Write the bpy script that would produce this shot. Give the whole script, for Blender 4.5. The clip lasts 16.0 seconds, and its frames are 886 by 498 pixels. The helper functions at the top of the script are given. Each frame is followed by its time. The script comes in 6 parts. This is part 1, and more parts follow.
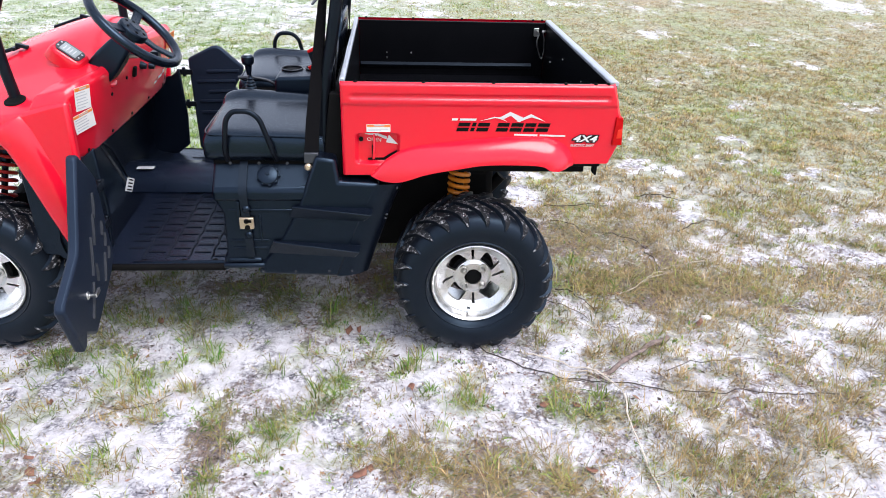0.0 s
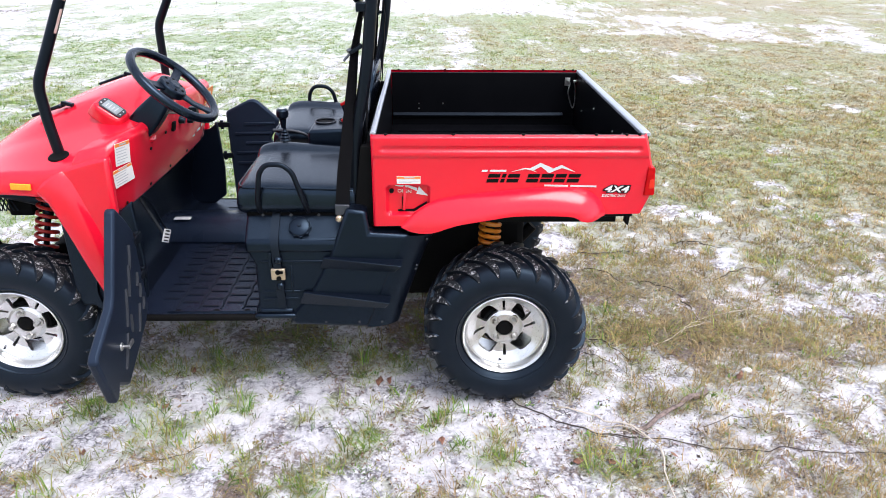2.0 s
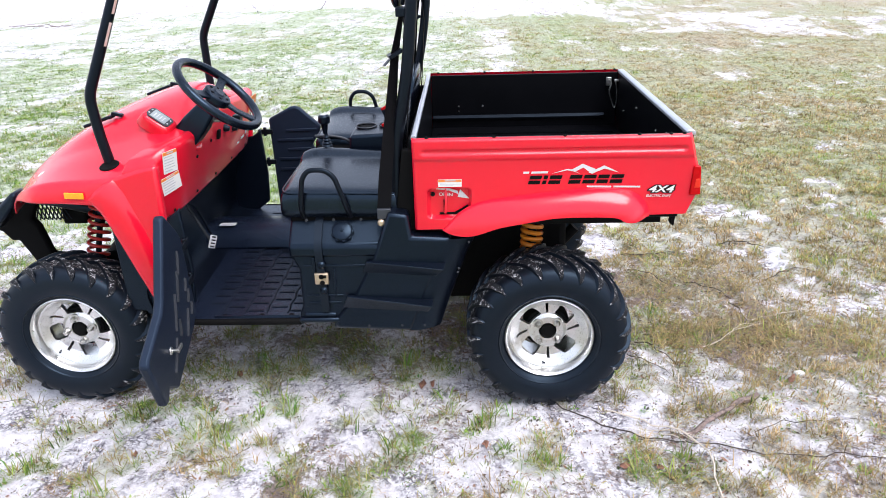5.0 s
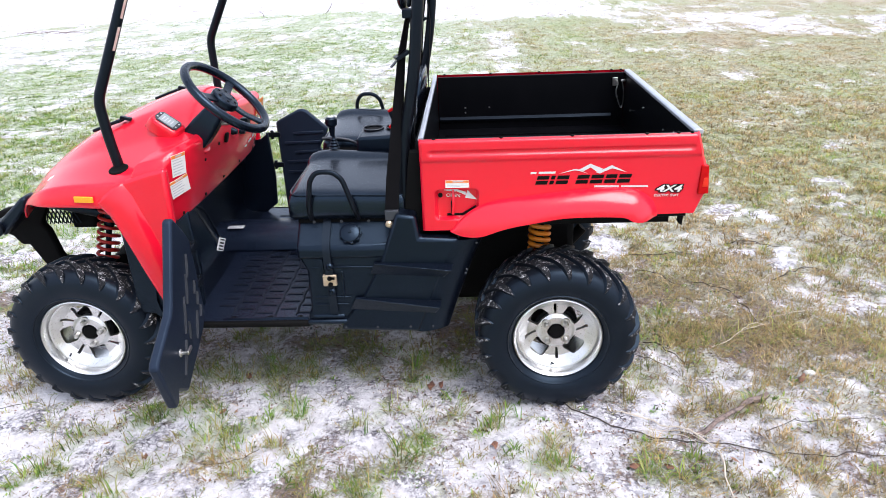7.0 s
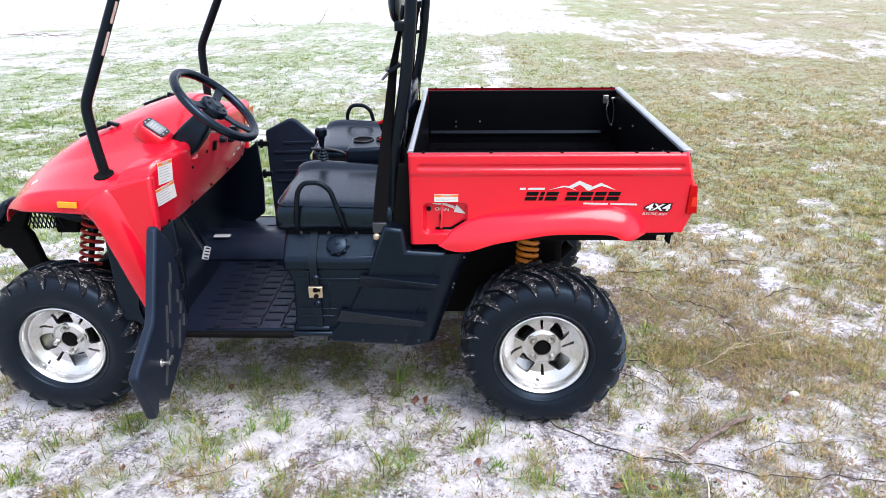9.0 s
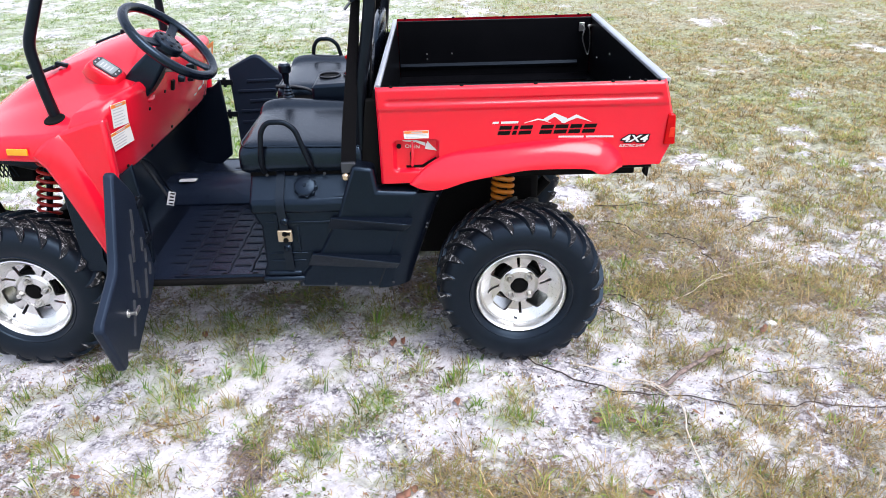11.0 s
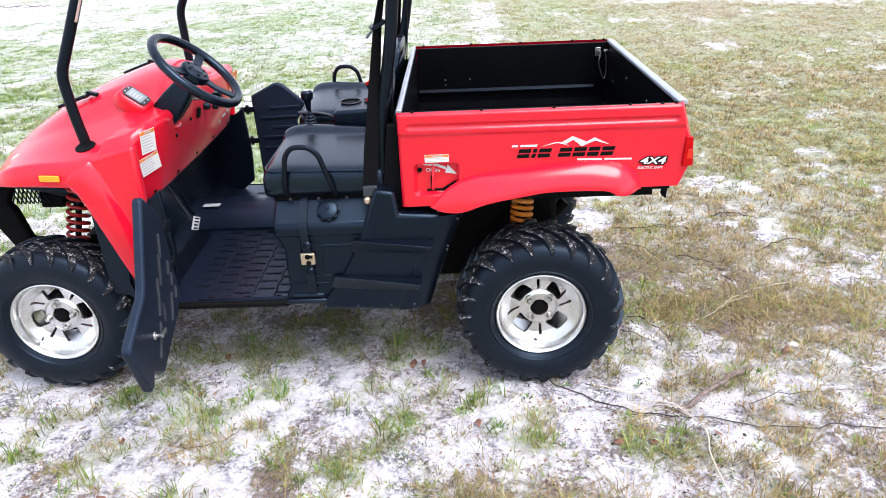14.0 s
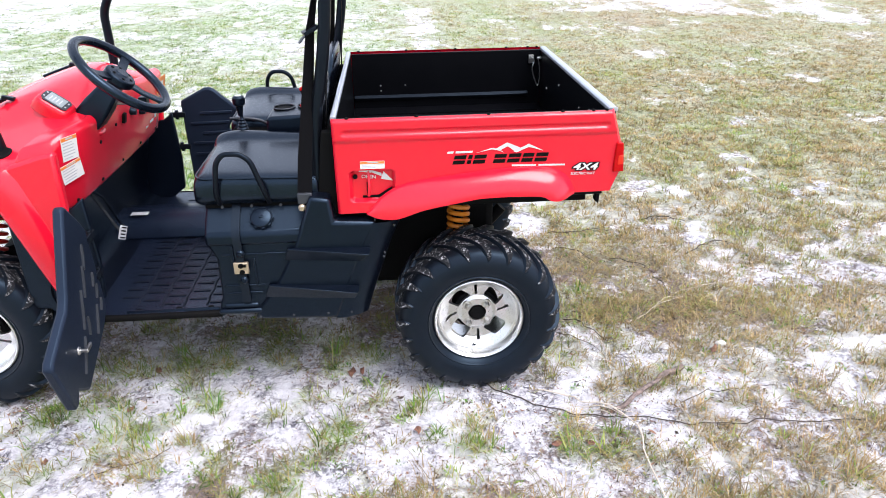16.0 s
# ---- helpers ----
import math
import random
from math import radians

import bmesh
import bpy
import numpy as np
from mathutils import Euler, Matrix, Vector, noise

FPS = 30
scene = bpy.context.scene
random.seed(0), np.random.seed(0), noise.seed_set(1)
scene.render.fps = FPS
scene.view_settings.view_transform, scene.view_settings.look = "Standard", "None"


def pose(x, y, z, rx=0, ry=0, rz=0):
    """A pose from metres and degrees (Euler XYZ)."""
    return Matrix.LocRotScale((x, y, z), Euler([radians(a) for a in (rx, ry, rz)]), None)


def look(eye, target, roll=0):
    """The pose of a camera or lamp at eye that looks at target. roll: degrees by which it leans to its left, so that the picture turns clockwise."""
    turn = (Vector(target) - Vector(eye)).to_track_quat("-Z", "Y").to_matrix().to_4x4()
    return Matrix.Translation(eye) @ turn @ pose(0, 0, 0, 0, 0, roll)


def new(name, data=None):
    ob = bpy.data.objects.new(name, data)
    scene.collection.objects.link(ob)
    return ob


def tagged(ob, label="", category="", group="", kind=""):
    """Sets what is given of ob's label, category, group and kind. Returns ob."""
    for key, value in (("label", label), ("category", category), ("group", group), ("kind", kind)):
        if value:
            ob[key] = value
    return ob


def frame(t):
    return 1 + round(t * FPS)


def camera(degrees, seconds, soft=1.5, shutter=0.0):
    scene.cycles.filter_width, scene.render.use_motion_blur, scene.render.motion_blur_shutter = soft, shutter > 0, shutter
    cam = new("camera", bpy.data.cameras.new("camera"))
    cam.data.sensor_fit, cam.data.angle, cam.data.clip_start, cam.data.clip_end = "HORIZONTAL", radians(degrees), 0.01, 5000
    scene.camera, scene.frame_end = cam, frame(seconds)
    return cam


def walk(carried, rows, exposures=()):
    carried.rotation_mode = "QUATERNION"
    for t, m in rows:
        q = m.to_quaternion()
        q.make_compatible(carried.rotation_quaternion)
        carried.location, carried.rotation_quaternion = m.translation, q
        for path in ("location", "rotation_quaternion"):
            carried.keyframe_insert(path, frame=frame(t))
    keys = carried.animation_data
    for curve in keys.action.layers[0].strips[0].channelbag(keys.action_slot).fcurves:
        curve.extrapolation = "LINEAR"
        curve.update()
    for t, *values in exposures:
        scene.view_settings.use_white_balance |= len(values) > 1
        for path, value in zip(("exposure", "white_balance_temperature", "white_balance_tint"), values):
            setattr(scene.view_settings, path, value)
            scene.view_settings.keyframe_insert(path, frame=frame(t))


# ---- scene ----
cam = camera(64.3, 16.0, 0.6)
PATH = [
    (0, (-0.317, -2.389, 1.707), (-0.174, -0.626, 0.773), 1.9),
    (0.5, (-0.316, -2.358, 1.714), (-0.195, -0.609, 0.75), 1.1),
    (1, (-0.306, -2.356, 1.718), (-0.261, -0.575, 0.809), -0.4),
    (1.5, (-0.301, -2.361, 1.716), (-0.258, -0.565, 0.838), -0.4),
    (2, (-0.296, -2.364, 1.727), (-0.254, -0.544, 0.901), 0.4),
    (2.5, (-0.297, -2.362, 1.725), (-0.301, -0.546, 0.887), -0.4),
    (3, (-0.299, -2.364, 1.726), (-0.331, -0.549, 0.886), -0.8),
    (3.5, (-0.301, -2.356, 1.726), (-0.329, -0.542, 0.883), -0.8),
    (4, (-0.297, -2.354, 1.729), (-0.335, -0.549, 0.868), -0.8),
    (4.5, (-0.301, -2.358, 1.726), (-0.365, -0.538, 0.9), -1.4),
    (6.8, (-0.305, -2.362, 1.725), (-0.381, -0.534, 0.915), -2.3),
    (7, (-0.307, -2.364, 1.721), (-0.397, -0.538, 0.911), -2.3),
    (7.5, (-0.311, -2.357, 1.721), (-0.386, -0.527, 0.918), -1.0),
    (8, (-0.314, -2.36, 1.725), (-0.438, -0.517, 0.958), -0.7),
    (8.5, (-0.31, -2.358, 1.724), (-0.395, -0.509, 0.965), -0.5),
    (9, (-0.307, -2.348, 1.722), (-0.362, -0.507, 0.942), -0.6),
    (9.2, (-0.303, -2.348, 1.721), (-0.334, -0.508, 0.938), -0.9),
    (11.3, (-0.276, -2.278, 1.696), (-0.271, -0.517, 0.747), -1.9),
    (11.5, (-0.277, -2.289, 1.699), (-0.227, -0.528, 0.751), -1.5),
    (12, (-0.28, -2.3, 1.7), (-0.196, -0.54, 0.753), -1.6),
    (12.5, (-0.282, -2.306, 1.707), (-0.243, -0.514, 0.82), -2.1),
    (13, (-0.285, -2.301, 1.705), (-0.295, -0.502, 0.83), -2.3),
    (13.5, (-0.286, -2.305, 1.702), (-0.324, -0.502, 0.837), -3.3),
    (14, (-0.295, -2.311, 1.703), (-0.343, -0.514, 0.826), -2.5),
    (14.5, (-0.286, -2.311, 1.706), (-0.266, -0.511, 0.835), -4.4),
    (15, (-0.28, -2.305, 1.701), (-0.236, -0.521, 0.797), -3.3),
    (15.5, (-0.281, -2.299, 1.705), (-0.151, -0.529, 0.784), -0.5),
    (16, (-0.285, -2.303, 1.705), (-0.162, -0.506, 0.836), -0.9),
]
walk(cam, [(t, look(e, g, r)) for t, e, g, r in PATH], [(0.0, 1.15, 6220, 15), (4.5, 1.16, 6220, 15), (9.0, 1.10, 6220, 15), (11.5, 1.21, 6220, 15), (16.0, 1.28, 6220, 15)])

# ---- light ----
world = bpy.data.worlds.new("bright_overcast_sky")
scene.world = world
world.use_nodes = True
wn, wl = world.node_tree.nodes, world.node_tree.links
sky = wn.new("ShaderNodeTexSky")
sky.sky_type = "NISHITA"
sky.sun_disc = False
sky.sun_elevation = radians(60)
sky.sun_rotation = radians(133)
sky.dust_density = 4.0
pale = wn.new("ShaderNodeHueSaturation")
pale.inputs["Saturation"].default_value = 1.06
wl.new(sky.outputs[0], pale.inputs["Color"])
cloud = wn.new("ShaderNodeMix")            # an even veil of cloud over the whole sky
cloud.data_type = "RGBA"
cloud.inputs["Factor"].default_value = 0.6
cloud.inputs["B"].default_value = (5.6, 5.9, 6.3, 1)
wl.new(pale.outputs[0], cloud.inputs["A"])
wl.new(cloud.outputs["Result"], wn["Background"].inputs[0])
wn["Background"].inputs[1].default_value = 0.115
sun = new("sun", bpy.data.lights.new("sun", "SUN"))
sun.data.energy = 1.45
sun.data.angle = radians(42)
sun.data.color = (1.0, 0.995, 0.985)
sun.matrix_world = look((2.6, -2.4, 6.1), (0, 0, 0))


# ---- materials ----
def material(name, colour, rough=0.5, metal=0.0, second=None, scale=8.0, share=0.5, bump=0.0, bump_scale=200.0,
             coat=0.0, rough_vary=0.08, spec=0.5, band=(0.38, 0.68), sheen_tint=None):
    """Principled surface; the colour drifts towards a second one at a broad and a fine scale, with fine relief."""
    m = bpy.data.materials.new(name)
    m.use_nodes = True
    n, l = m.node_tree.nodes, m.node_tree.links
    p = n["Principled BSDF"]
    p.inputs["Metallic"].default_value = metal
    p.inputs["Specular IOR Level"].default_value = spec
    p.inputs["Coat Weight"].default_value = coat
    if sheen_tint:
        p.inputs["Specular Tint"].default_value = (*sheen_tint, 1)
    p.inputs["Coat Roughness"].default_value = 0.19
    tc = n.new("ShaderNodeTexCoord")
    broad, fine = n.new("ShaderNodeTexNoise"), n.new("ShaderNodeTexNoise")
    broad.inputs["Scale"].default_value, broad.inputs["Detail"].default_value = scale, 5
    fine.inputs["Scale"].default_value, fine.inputs["Detail"].default_value = bump_scale, 3
    for t in (broad, fine):
        l.new(tc.outputs["Object"], t.inputs["Vector"])
    ramp = n.new("ShaderNodeMapRange")
    ramp.inputs["From Min"].default_value, ramp.inputs["From Max"].default_value = band
    ramp.inputs["To Max"].default_value = share
    l.new(broad.outputs["Fac"], ramp.inputs["Value"])
    mix = n.new("ShaderNodeMix")
    mix.data_type = "RGBA"
    mix.inputs["A"].default_value = (*colour, 1)
    mix.inputs["B"].default_value = (*(second or [c * 0.8 for c in colour]), 1)
    l.new(ramp.outputs[0], mix.inputs["Factor"])
    l.new(mix.outputs["Result"], p.inputs["Base Color"])
    rr = n.new("ShaderNodeMapRange")
    rr.inputs["To Min"].default_value, rr.inputs["To Max"].default_value = max(0.02, rough - rough_vary), min(1, rough + rough_vary)
    l.new(fine.outputs["Fac"], rr.inputs["Value"])
    l.new(rr.outputs[0], p.inputs["Roughness"])
    if bump:
        b = n.new("ShaderNodeBump")
        b.inputs["Strength"].default_value = bump
        b.inputs["Distance"].default_value = 0.002
        l.new(fine.outputs["Fac"], b.inputs["Height"])
        l.new(b.outputs[0], p.inputs["Normal"])
    return m


def scattered(m):
    """Shifts a material's pattern from object to object."""
    n, l = m.node_tree.nodes, m.node_tree.links
    info, add = n.new("ShaderNodeObjectInfo"), n.new("ShaderNodeVectorMath")
    mul = n.new("ShaderNodeMath")
    mul.operation, mul.inputs[1].default_value = "MULTIPLY", 37.0
    tc = [x for x in n if x.type == "TEX_COORD"][0]
    l.new(info.outputs["Random"], mul.inputs[0])
    l.new(tc.outputs["Object"], add.inputs[0])
    l.new(mul.outputs[0], add.inputs[1])
    for t in [x for x in n if x.type == "TEX_NOISE"]:
        l.new(add.outputs[0], t.inputs["Vector"])
    return m


RED = material("red_moulded_plastic", (0.72, 0.005, 0.025), 0.36, second=(0.69, 0.005, 0.023), scale=3, coat=0.95, rough_vary=0.03, bump_scale=12, spec=0.0)
for key, value in (("Coat IOR", 1.62), ("Sheen Weight", 0.05), ("Sheen Roughness", 0.45), ("Sheen Tint", (0.86, 0.90, 1.0, 1))):
    RED.node_tree.nodes["Principled BSDF"].inputs[key].default_value = value  # glossier coat and a faint bluish-white sheen at grazing angles
BLACK = material("black_textured_plastic", (0.0018, 0.0028, 0.0065), 0.29, second=(0.0035, 0.0048, 0.009), scale=6, bump=0.22, bump_scale=700, spec=0.44, sheen_tint=(0.48, 0.72, 1.0))
DOORBLACK = material("satin_black_door_plastic", (0.012, 0.017, 0.031), 0.42, second=(0.006, 0.0085, 0.016), scale=5, bump=0.2, bump_scale=600, spec=0.28, sheen_tint=(0.48, 0.72, 1.0))
MATTE = material("black_underbody", (0.0025, 0.0026, 0.003), 0.7, second=(0.006, 0.0055, 0.005), scale=9, bump=0.2, spec=0.1)
PAINT = material("black_powder_coat", (0.004, 0.0045, 0.0065), 0.32, second=(0.007, 0.0075, 0.010), scale=12, bump=0.12, bump_scale=400, spec=0.26, sheen_tint=(0.48, 0.72, 1.0))
LINER = material("black_bed_liner", (0.0022, 0.0024, 0.0034), 0.34, second=(0.0045, 0.0047, 0.006), scale=7, bump=0.15, bump_scale=300, spec=0.10)
VINYL = material("black_vinyl", (0.0026, 0.0036, 0.0068), 0.25, second=(0.004, 0.005, 0.008), scale=10, bump=0.035, bump_scale=420, spec=0.56, sheen_tint=(0.48, 0.72, 1.0))
WEB = material("black_webbing", (0.003, 0.003, 0.004), 0.7, spec=0.1, bump=0.5, bump_scale=900)
FLOORMAT = material("black_floor_moulding", (0.0060, 0.0092, 0.020), 0.28, second=(0.019, 0.024, 0.038), scale=5, share=0.35, bump=0.2, bump_scale=500, spec=0.6, sheen_tint=(0.48, 0.72, 1.0))
RUBBER = material("black_rubber", (0.0045, 0.0056, 0.0088), 0.42, second=(0.009, 0.010, 0.013), scale=14, bump=0.15, bump_scale=300, spec=0.34, sheen_tint=(0.48, 0.72, 1.0))
DUSTY = scattered(material("sandy_tread_rubber", (0.010, 0.011, 0.014), 0.8, second=(0.60, 0.60, 0.62), scale=55, share=0.85, bump=0.5, bump_scale=350, band=(0.535, 0.61), spec=0.25))
ALU = material("machined_aluminium", (0.82, 0.82, 0.81), 0.29, metal=1.0, second=(0.64, 0.64, 0.63), scale=25, bump=0.04, bump_scale=260, rough_vary=0.06)
STEEL = material("bright_steel", (0.62, 0.61, 0.59), 0.3, metal=1.0, second=(0.5, 0.49, 0.47), scale=40)
RAIL = material("grey_edge_rail", (0.52, 0.55, 0.60), 0.36, metal=0.5, second=(0.42, 0.45, 0.50), scale=15)
LEDGE = material("dull_grey_strip", (0.045, 0.05, 0.06), 0.42, metal=0.3, second=(0.03, 0.034, 0.042), scale=15)
BRASS = material("zinc_plate_latch", (0.62, 0.50, 0.36), 0.35, metal=0.8, second=(0.5, 0.4, 0.28), scale=60)
ORANGE = material("orange_spring_paint", (0.72, 0.24, 0.015), 0.4, second=(0.6, 0.2, 0.02), scale=40)
REDSPRING = material("red_spring_paint", (0.45, 0.02, 0.015), 0.4, second=(0.3, 0.02, 0.015), scale=40)
for q in DUSTY.node_tree.nodes:
    if q.type == "TEX_NOISE":
        q.inputs["Detail"].default_value, q.inputs["Roughness"].default_value = 9, 0.85
WHITE = material("white_label_paper", (0.75, 0.74, 0.72), 0.5, second=(0.66, 0.66, 0.65), scale=30)
SILVER = material("silver_decal_film", (0.62, 0.63, 0.65), 0.4, second=(0.55, 0.56, 0.58), scale=30)
INK = material("black_decal_film", (0.004, 0.004, 0.004), 0.5, spec=0.1)
GREYINK = material("grey_print", (0.47, 0.48, 0.50), 0.6)
ORANGEINK = material("orange_print", (0.80, 0.22, 0.03), 0.5)
FADED = material("faded_pink_print", (0.62, 0.38, 0.33), 0.5, second=(0.72, 0.62, 0.58), scale=60, share=0.8)
AMBER = material("amber_reflector", (0.90, 0.36, 0.01), 0.25, second=(0.8, 0.3, 0.01), scale=60, coat=0.5)
REDLENS = material("red_lamp_lens", (0.50, 0.007, 0.008), 0.2, second=(0.34, 0.005, 0.006), scale=60, bump=0.15, bump_scale=120, spec=0.06)
LAMPRED = material("bright_red_lens", (0.74, 0.04, 0.02), 0.3, second=(0.62, 0.03, 0.014), scale=60, spec=0.1)
SCREEN = material("grey_lcd_screen", (0.33, 0.37, 0.38), 0.2, second=(0.27, 0.3, 0.31), scale=50, coat=0.6)
BARK = material("weathered_bark", (0.26, 0.195, 0.170), 0.9, second=(0.045, 0.035, 0.03), scale=95, share=0.9, bump=0.8, bump_scale=160)
DARKTWIG = material("dark_twig_bark", (0.055, 0.042, 0.036), 0.9, second=(0.11, 0.09, 0.075), scale=40, bump=0.5)
PALETWIG = material("bleached_vine", (0.62, 0.55, 0.46), 0.85, second=(0.45, 0.38, 0.30), scale=30, bump=0.4)
STONE = material("white_stone", (0.72, 0.71, 0.70), 0.7, second=(0.55, 0.53, 0.52), scale=60, bump=0.4)
LEAF = material("dead_leaf", (0.25, 0.115, 0.075), 0.8, second=(0.10, 0.055, 0.04), scale=40, share=1.0, bump=0.4)


# ---- mesh helpers ----
WORLD = {}


def part(name, bm, mats, parent=None, label="", bevel=0.0, smooth=38, sub=0, solid=0.0, place=None):
    """One mesh object from a bmesh, under a thing or a part."""
    bmesh.ops.recalc_face_normals(bm, faces=bm.faces)
    me = bpy.data.meshes.new(name)
    bm.to_mesh(me)
    bm.free()
    return put_mesh(name, me, mats, parent, label, bevel, smooth, sub, solid, place)


def put_mesh(name, me, mats, parent=None, label="", bevel=0.0, smooth=38, sub=0, solid=0.0, place=None):
    if mats and not me.materials:
        for m in (mats if isinstance(mats, (list, tuple)) else [mats]):
            me.materials.append(m)
    me.shade_smooth()
    me.set_sharp_from_angle(angle=radians(smooth))
    ob = new(name, me)
    if place is not None:
        ob.matrix_basis = place
    if parent is not None:
        ob.parent = parent
        ob.matrix_parent_inverse = WORLD.get(parent, Matrix()).inverted()
    WORLD[ob] = place.copy() if place is not None else Matrix()
    if solid:
        s = ob.modifiers.new("thickness", "SOLIDIFY")
        s.thickness, s.offset = abs(solid), -1 if solid > 0 else 1
    if bevel:
        b = ob.modifiers.new("edges", "BEVEL")
        b.width, b.segments, b.limit_method, b.angle_limit = bevel, 2, "ANGLE", radians(32)
    if sub:
        s = ob.modifiers.new("rounding", "SUBSURF")
        s.levels = s.render_levels = sub
    if label:
        ob["label"] = label
    return ob


def thing(name, label, category, at=(0, 0, 0), group="", kind=""):
    ob = new(name)
    ob.location = at
    WORLD[ob] = Matrix.Translation(at)
    return tagged(ob, label, category, group, kind)


def B():
    return bmesh.new()


def add_box(bm, a, b, m=None):
    r = bmesh.ops.create_cube(bm, size=1)
    for v in r["verts"]:
        v.co = Vector([(a[i] + b[i]) / 2 + v.co[i] * (b[i] - a[i]) for i in range(3)])
        if m is not None:
            v.co = m @ v.co
    return bm


def add_prism(bm, pts, off, taper=1.0):
    """A polygon in space, pushed along off; the far face may be shrunk a little."""
    pts, off = [Vector(p) for p in pts], Vector(off)
    mid = sum(pts, Vector()) / len(pts)
    a = [bm.verts.new(p) for p in pts]
    b = [bm.verts.new(mid + (p - mid) * taper + off) for p in pts]
    bm.faces.new(a)
    bm.faces.new(b[::-1])
    for i in range(len(a)):
        j = (i + 1) % len(a)
        bm.faces.new((a[i], b[i], b[j], a[j]))
    return bm


def side_prism(bm, xz, y0, y1, taper=1.0):
    return add_prism(bm, [(x, y0, z) for x, z in xz], (0, y1 - y0, 0), taper)


def rounded(path, radius, steps=5):
    """The path with its inner corners rounded."""
    pts = [Vector(p) for p in path]
    out = [pts[0]]
    for a, b, c in zip(pts, pts[1:], pts[2:]):
        d = min(radius, (a - b).length * 0.45, (c - b).length * 0.45)
        p, q = b + (a - b).normalized() * d, b + (c - b).normalized() * d
        for i in range(steps + 1):
            t = i / steps
            out.append(p.lerp(b, t).lerp(b.lerp(q, t), t))
    return out + [pts[-1]]


def add_tube(bm, path, r, seg=12, closed=False, flat=1.0, cap=True, taper=None, rough=0.0):
    """A round or flattened bar along a path."""
    pts = [Vector(p) for p in path]
    n = len(pts)
    up = None
    rings = []
    for i, p in enumerate(pts):
        if closed:
            d = pts[(i + 1) % n] - pts[i - 1]
        else:
            d = pts[min(i + 1, n - 1)] - pts[max(i - 1, 0)]
        d.normalize()
        if up is None:
            up = d.orthogonal().normalized() if abs(d.y) > 0.9 else (Vector((0, 1, 0)) - d * d.y).normalized()
        up = (up - d * up.dot(d)).normalized()
        side = d.cross(up)
        k = r * (taper[0] + (taper[1] - taper[0]) * i / max(1, n - 1)) if taper else r
        ring = []
        for j in range(seg):
            a = 2 * math.pi * j / seg
            kk = k * (1 + (random.random() - 0.5) * rough)
            ring.append(bm.verts.new(p + up * math.cos(a) * kk + side * math.sin(a) * kk * flat))
        rings.append(ring)
    m = n if closed else n - 1
    for i in range(m):
        a, b = rings[i], rings[(i + 1) % n]
        for j in range(seg):
            k = (j + 1) % seg
            bm.faces.new((a[j], a[k], b[k], b[j]))
    if not closed and cap:
        bm.faces.new(rings[0][::-1])
        bm.faces.new(rings[-1])
    return bm


def add_strap(bm, path, width, thick, across):
    """A flat band along a path; across: the direction of its width."""
    across = Vector(across).normalized()
    pts = [Vector(p) for p in path]
    rings = []
    for i, p in enumerate(pts):
        d = (pts[min(i + 1, len(pts) - 1)] - pts[max(i - 1, 0)]).normalized()
        w = (across - d * across.dot(d)).normalized()
        h = d.cross(w)
        rings.append([bm.verts.new(p + w * a * width / 2 + h * b * thick / 2) for a, b in ((-1, -1), (1, -1), (1, 1), (-1, 1))])
    for a, b in zip(rings, rings[1:]):
        for j in range(4):
            k = (j + 1) % 4
            bm.faces.new((a[j], a[k], b[k], b[j]))
    bm.faces.new(rings[0][::-1])
    bm.faces.new(rings[-1])
    return bm


def add_lathe(bm, profile, m=None, seg=48, mat_of=None, start=0.0):
    """A profile of (radius, along y) turned round the y axis."""
    m = m or Matrix()
    rings = []
    for r, y in profile:
        if r < 1e-6:
            rings.append([bm.verts.new(m @ Vector((0, y, 0)))])
        else:
            rings.append([bm.verts.new(m @ Vector((r * math.cos(start + 2 * math.pi * j / seg), y, r * math.sin(start + 2 * math.pi * j / seg)))) for j in range(seg)])
    for a, b in zip(rings, rings[1:]):
        for j in range(seg):
            k = (j + 1) % seg
            if len(a) == 1 and len(b) == 1:
                continue
            if len(a) == 1:
                bm.faces.new((a[0], b[j], b[k]))
            elif len(b) == 1:
                bm.faces.new((a[j], b[0], a[k]))
            else:
                bm.faces.new((a[j], b[j], b[k], a[k]))
    return bm


def add_disc(bm, at, axis, r, depth, seg=20):
    """A short solid cylinder from at along axis."""
    m = Matrix.Translation(at) @ Vector((0, 1, 0)).rotation_difference(Vector(axis)).to_matrix().to_4x4()
    return add_lathe(bm, [(0, 0), (r, 0), (r, depth), (0, depth)], m, seg)


def add_grid(bm, f, nu, nv, keep=None):
    """A sheet f(u, v) with u, v from 0 to 1."""
    v = [[bm.verts.new(f(i / nu, j / nv)) for j in range(nv + 1)] for i in range(nu + 1)]
    for i in range(nu):
        for j in range(nv):
            if keep is None or keep((i + 0.5) / nu, (j + 0.5) / nv):
                bm.faces.new((v[i][j], v[i + 1][j], v[i + 1][j + 1], v[i][j + 1]))
    return bm


def lin(pts, x):
    """A broken line through (x, value) pairs."""
    if x <= pts[0][0]:
        return pts[0][1]
    for (a, p), (b, q) in zip(pts, pts[1:]):
        if x <= b:
            return p + (q - p) * (x - a) / (b - a)
    return pts[-1][1]


def smooth(a, b, x):
    t = min(1.0, max(0.0, (x - a) / (b - a)))
    return t * t * (3 - 2 * t)


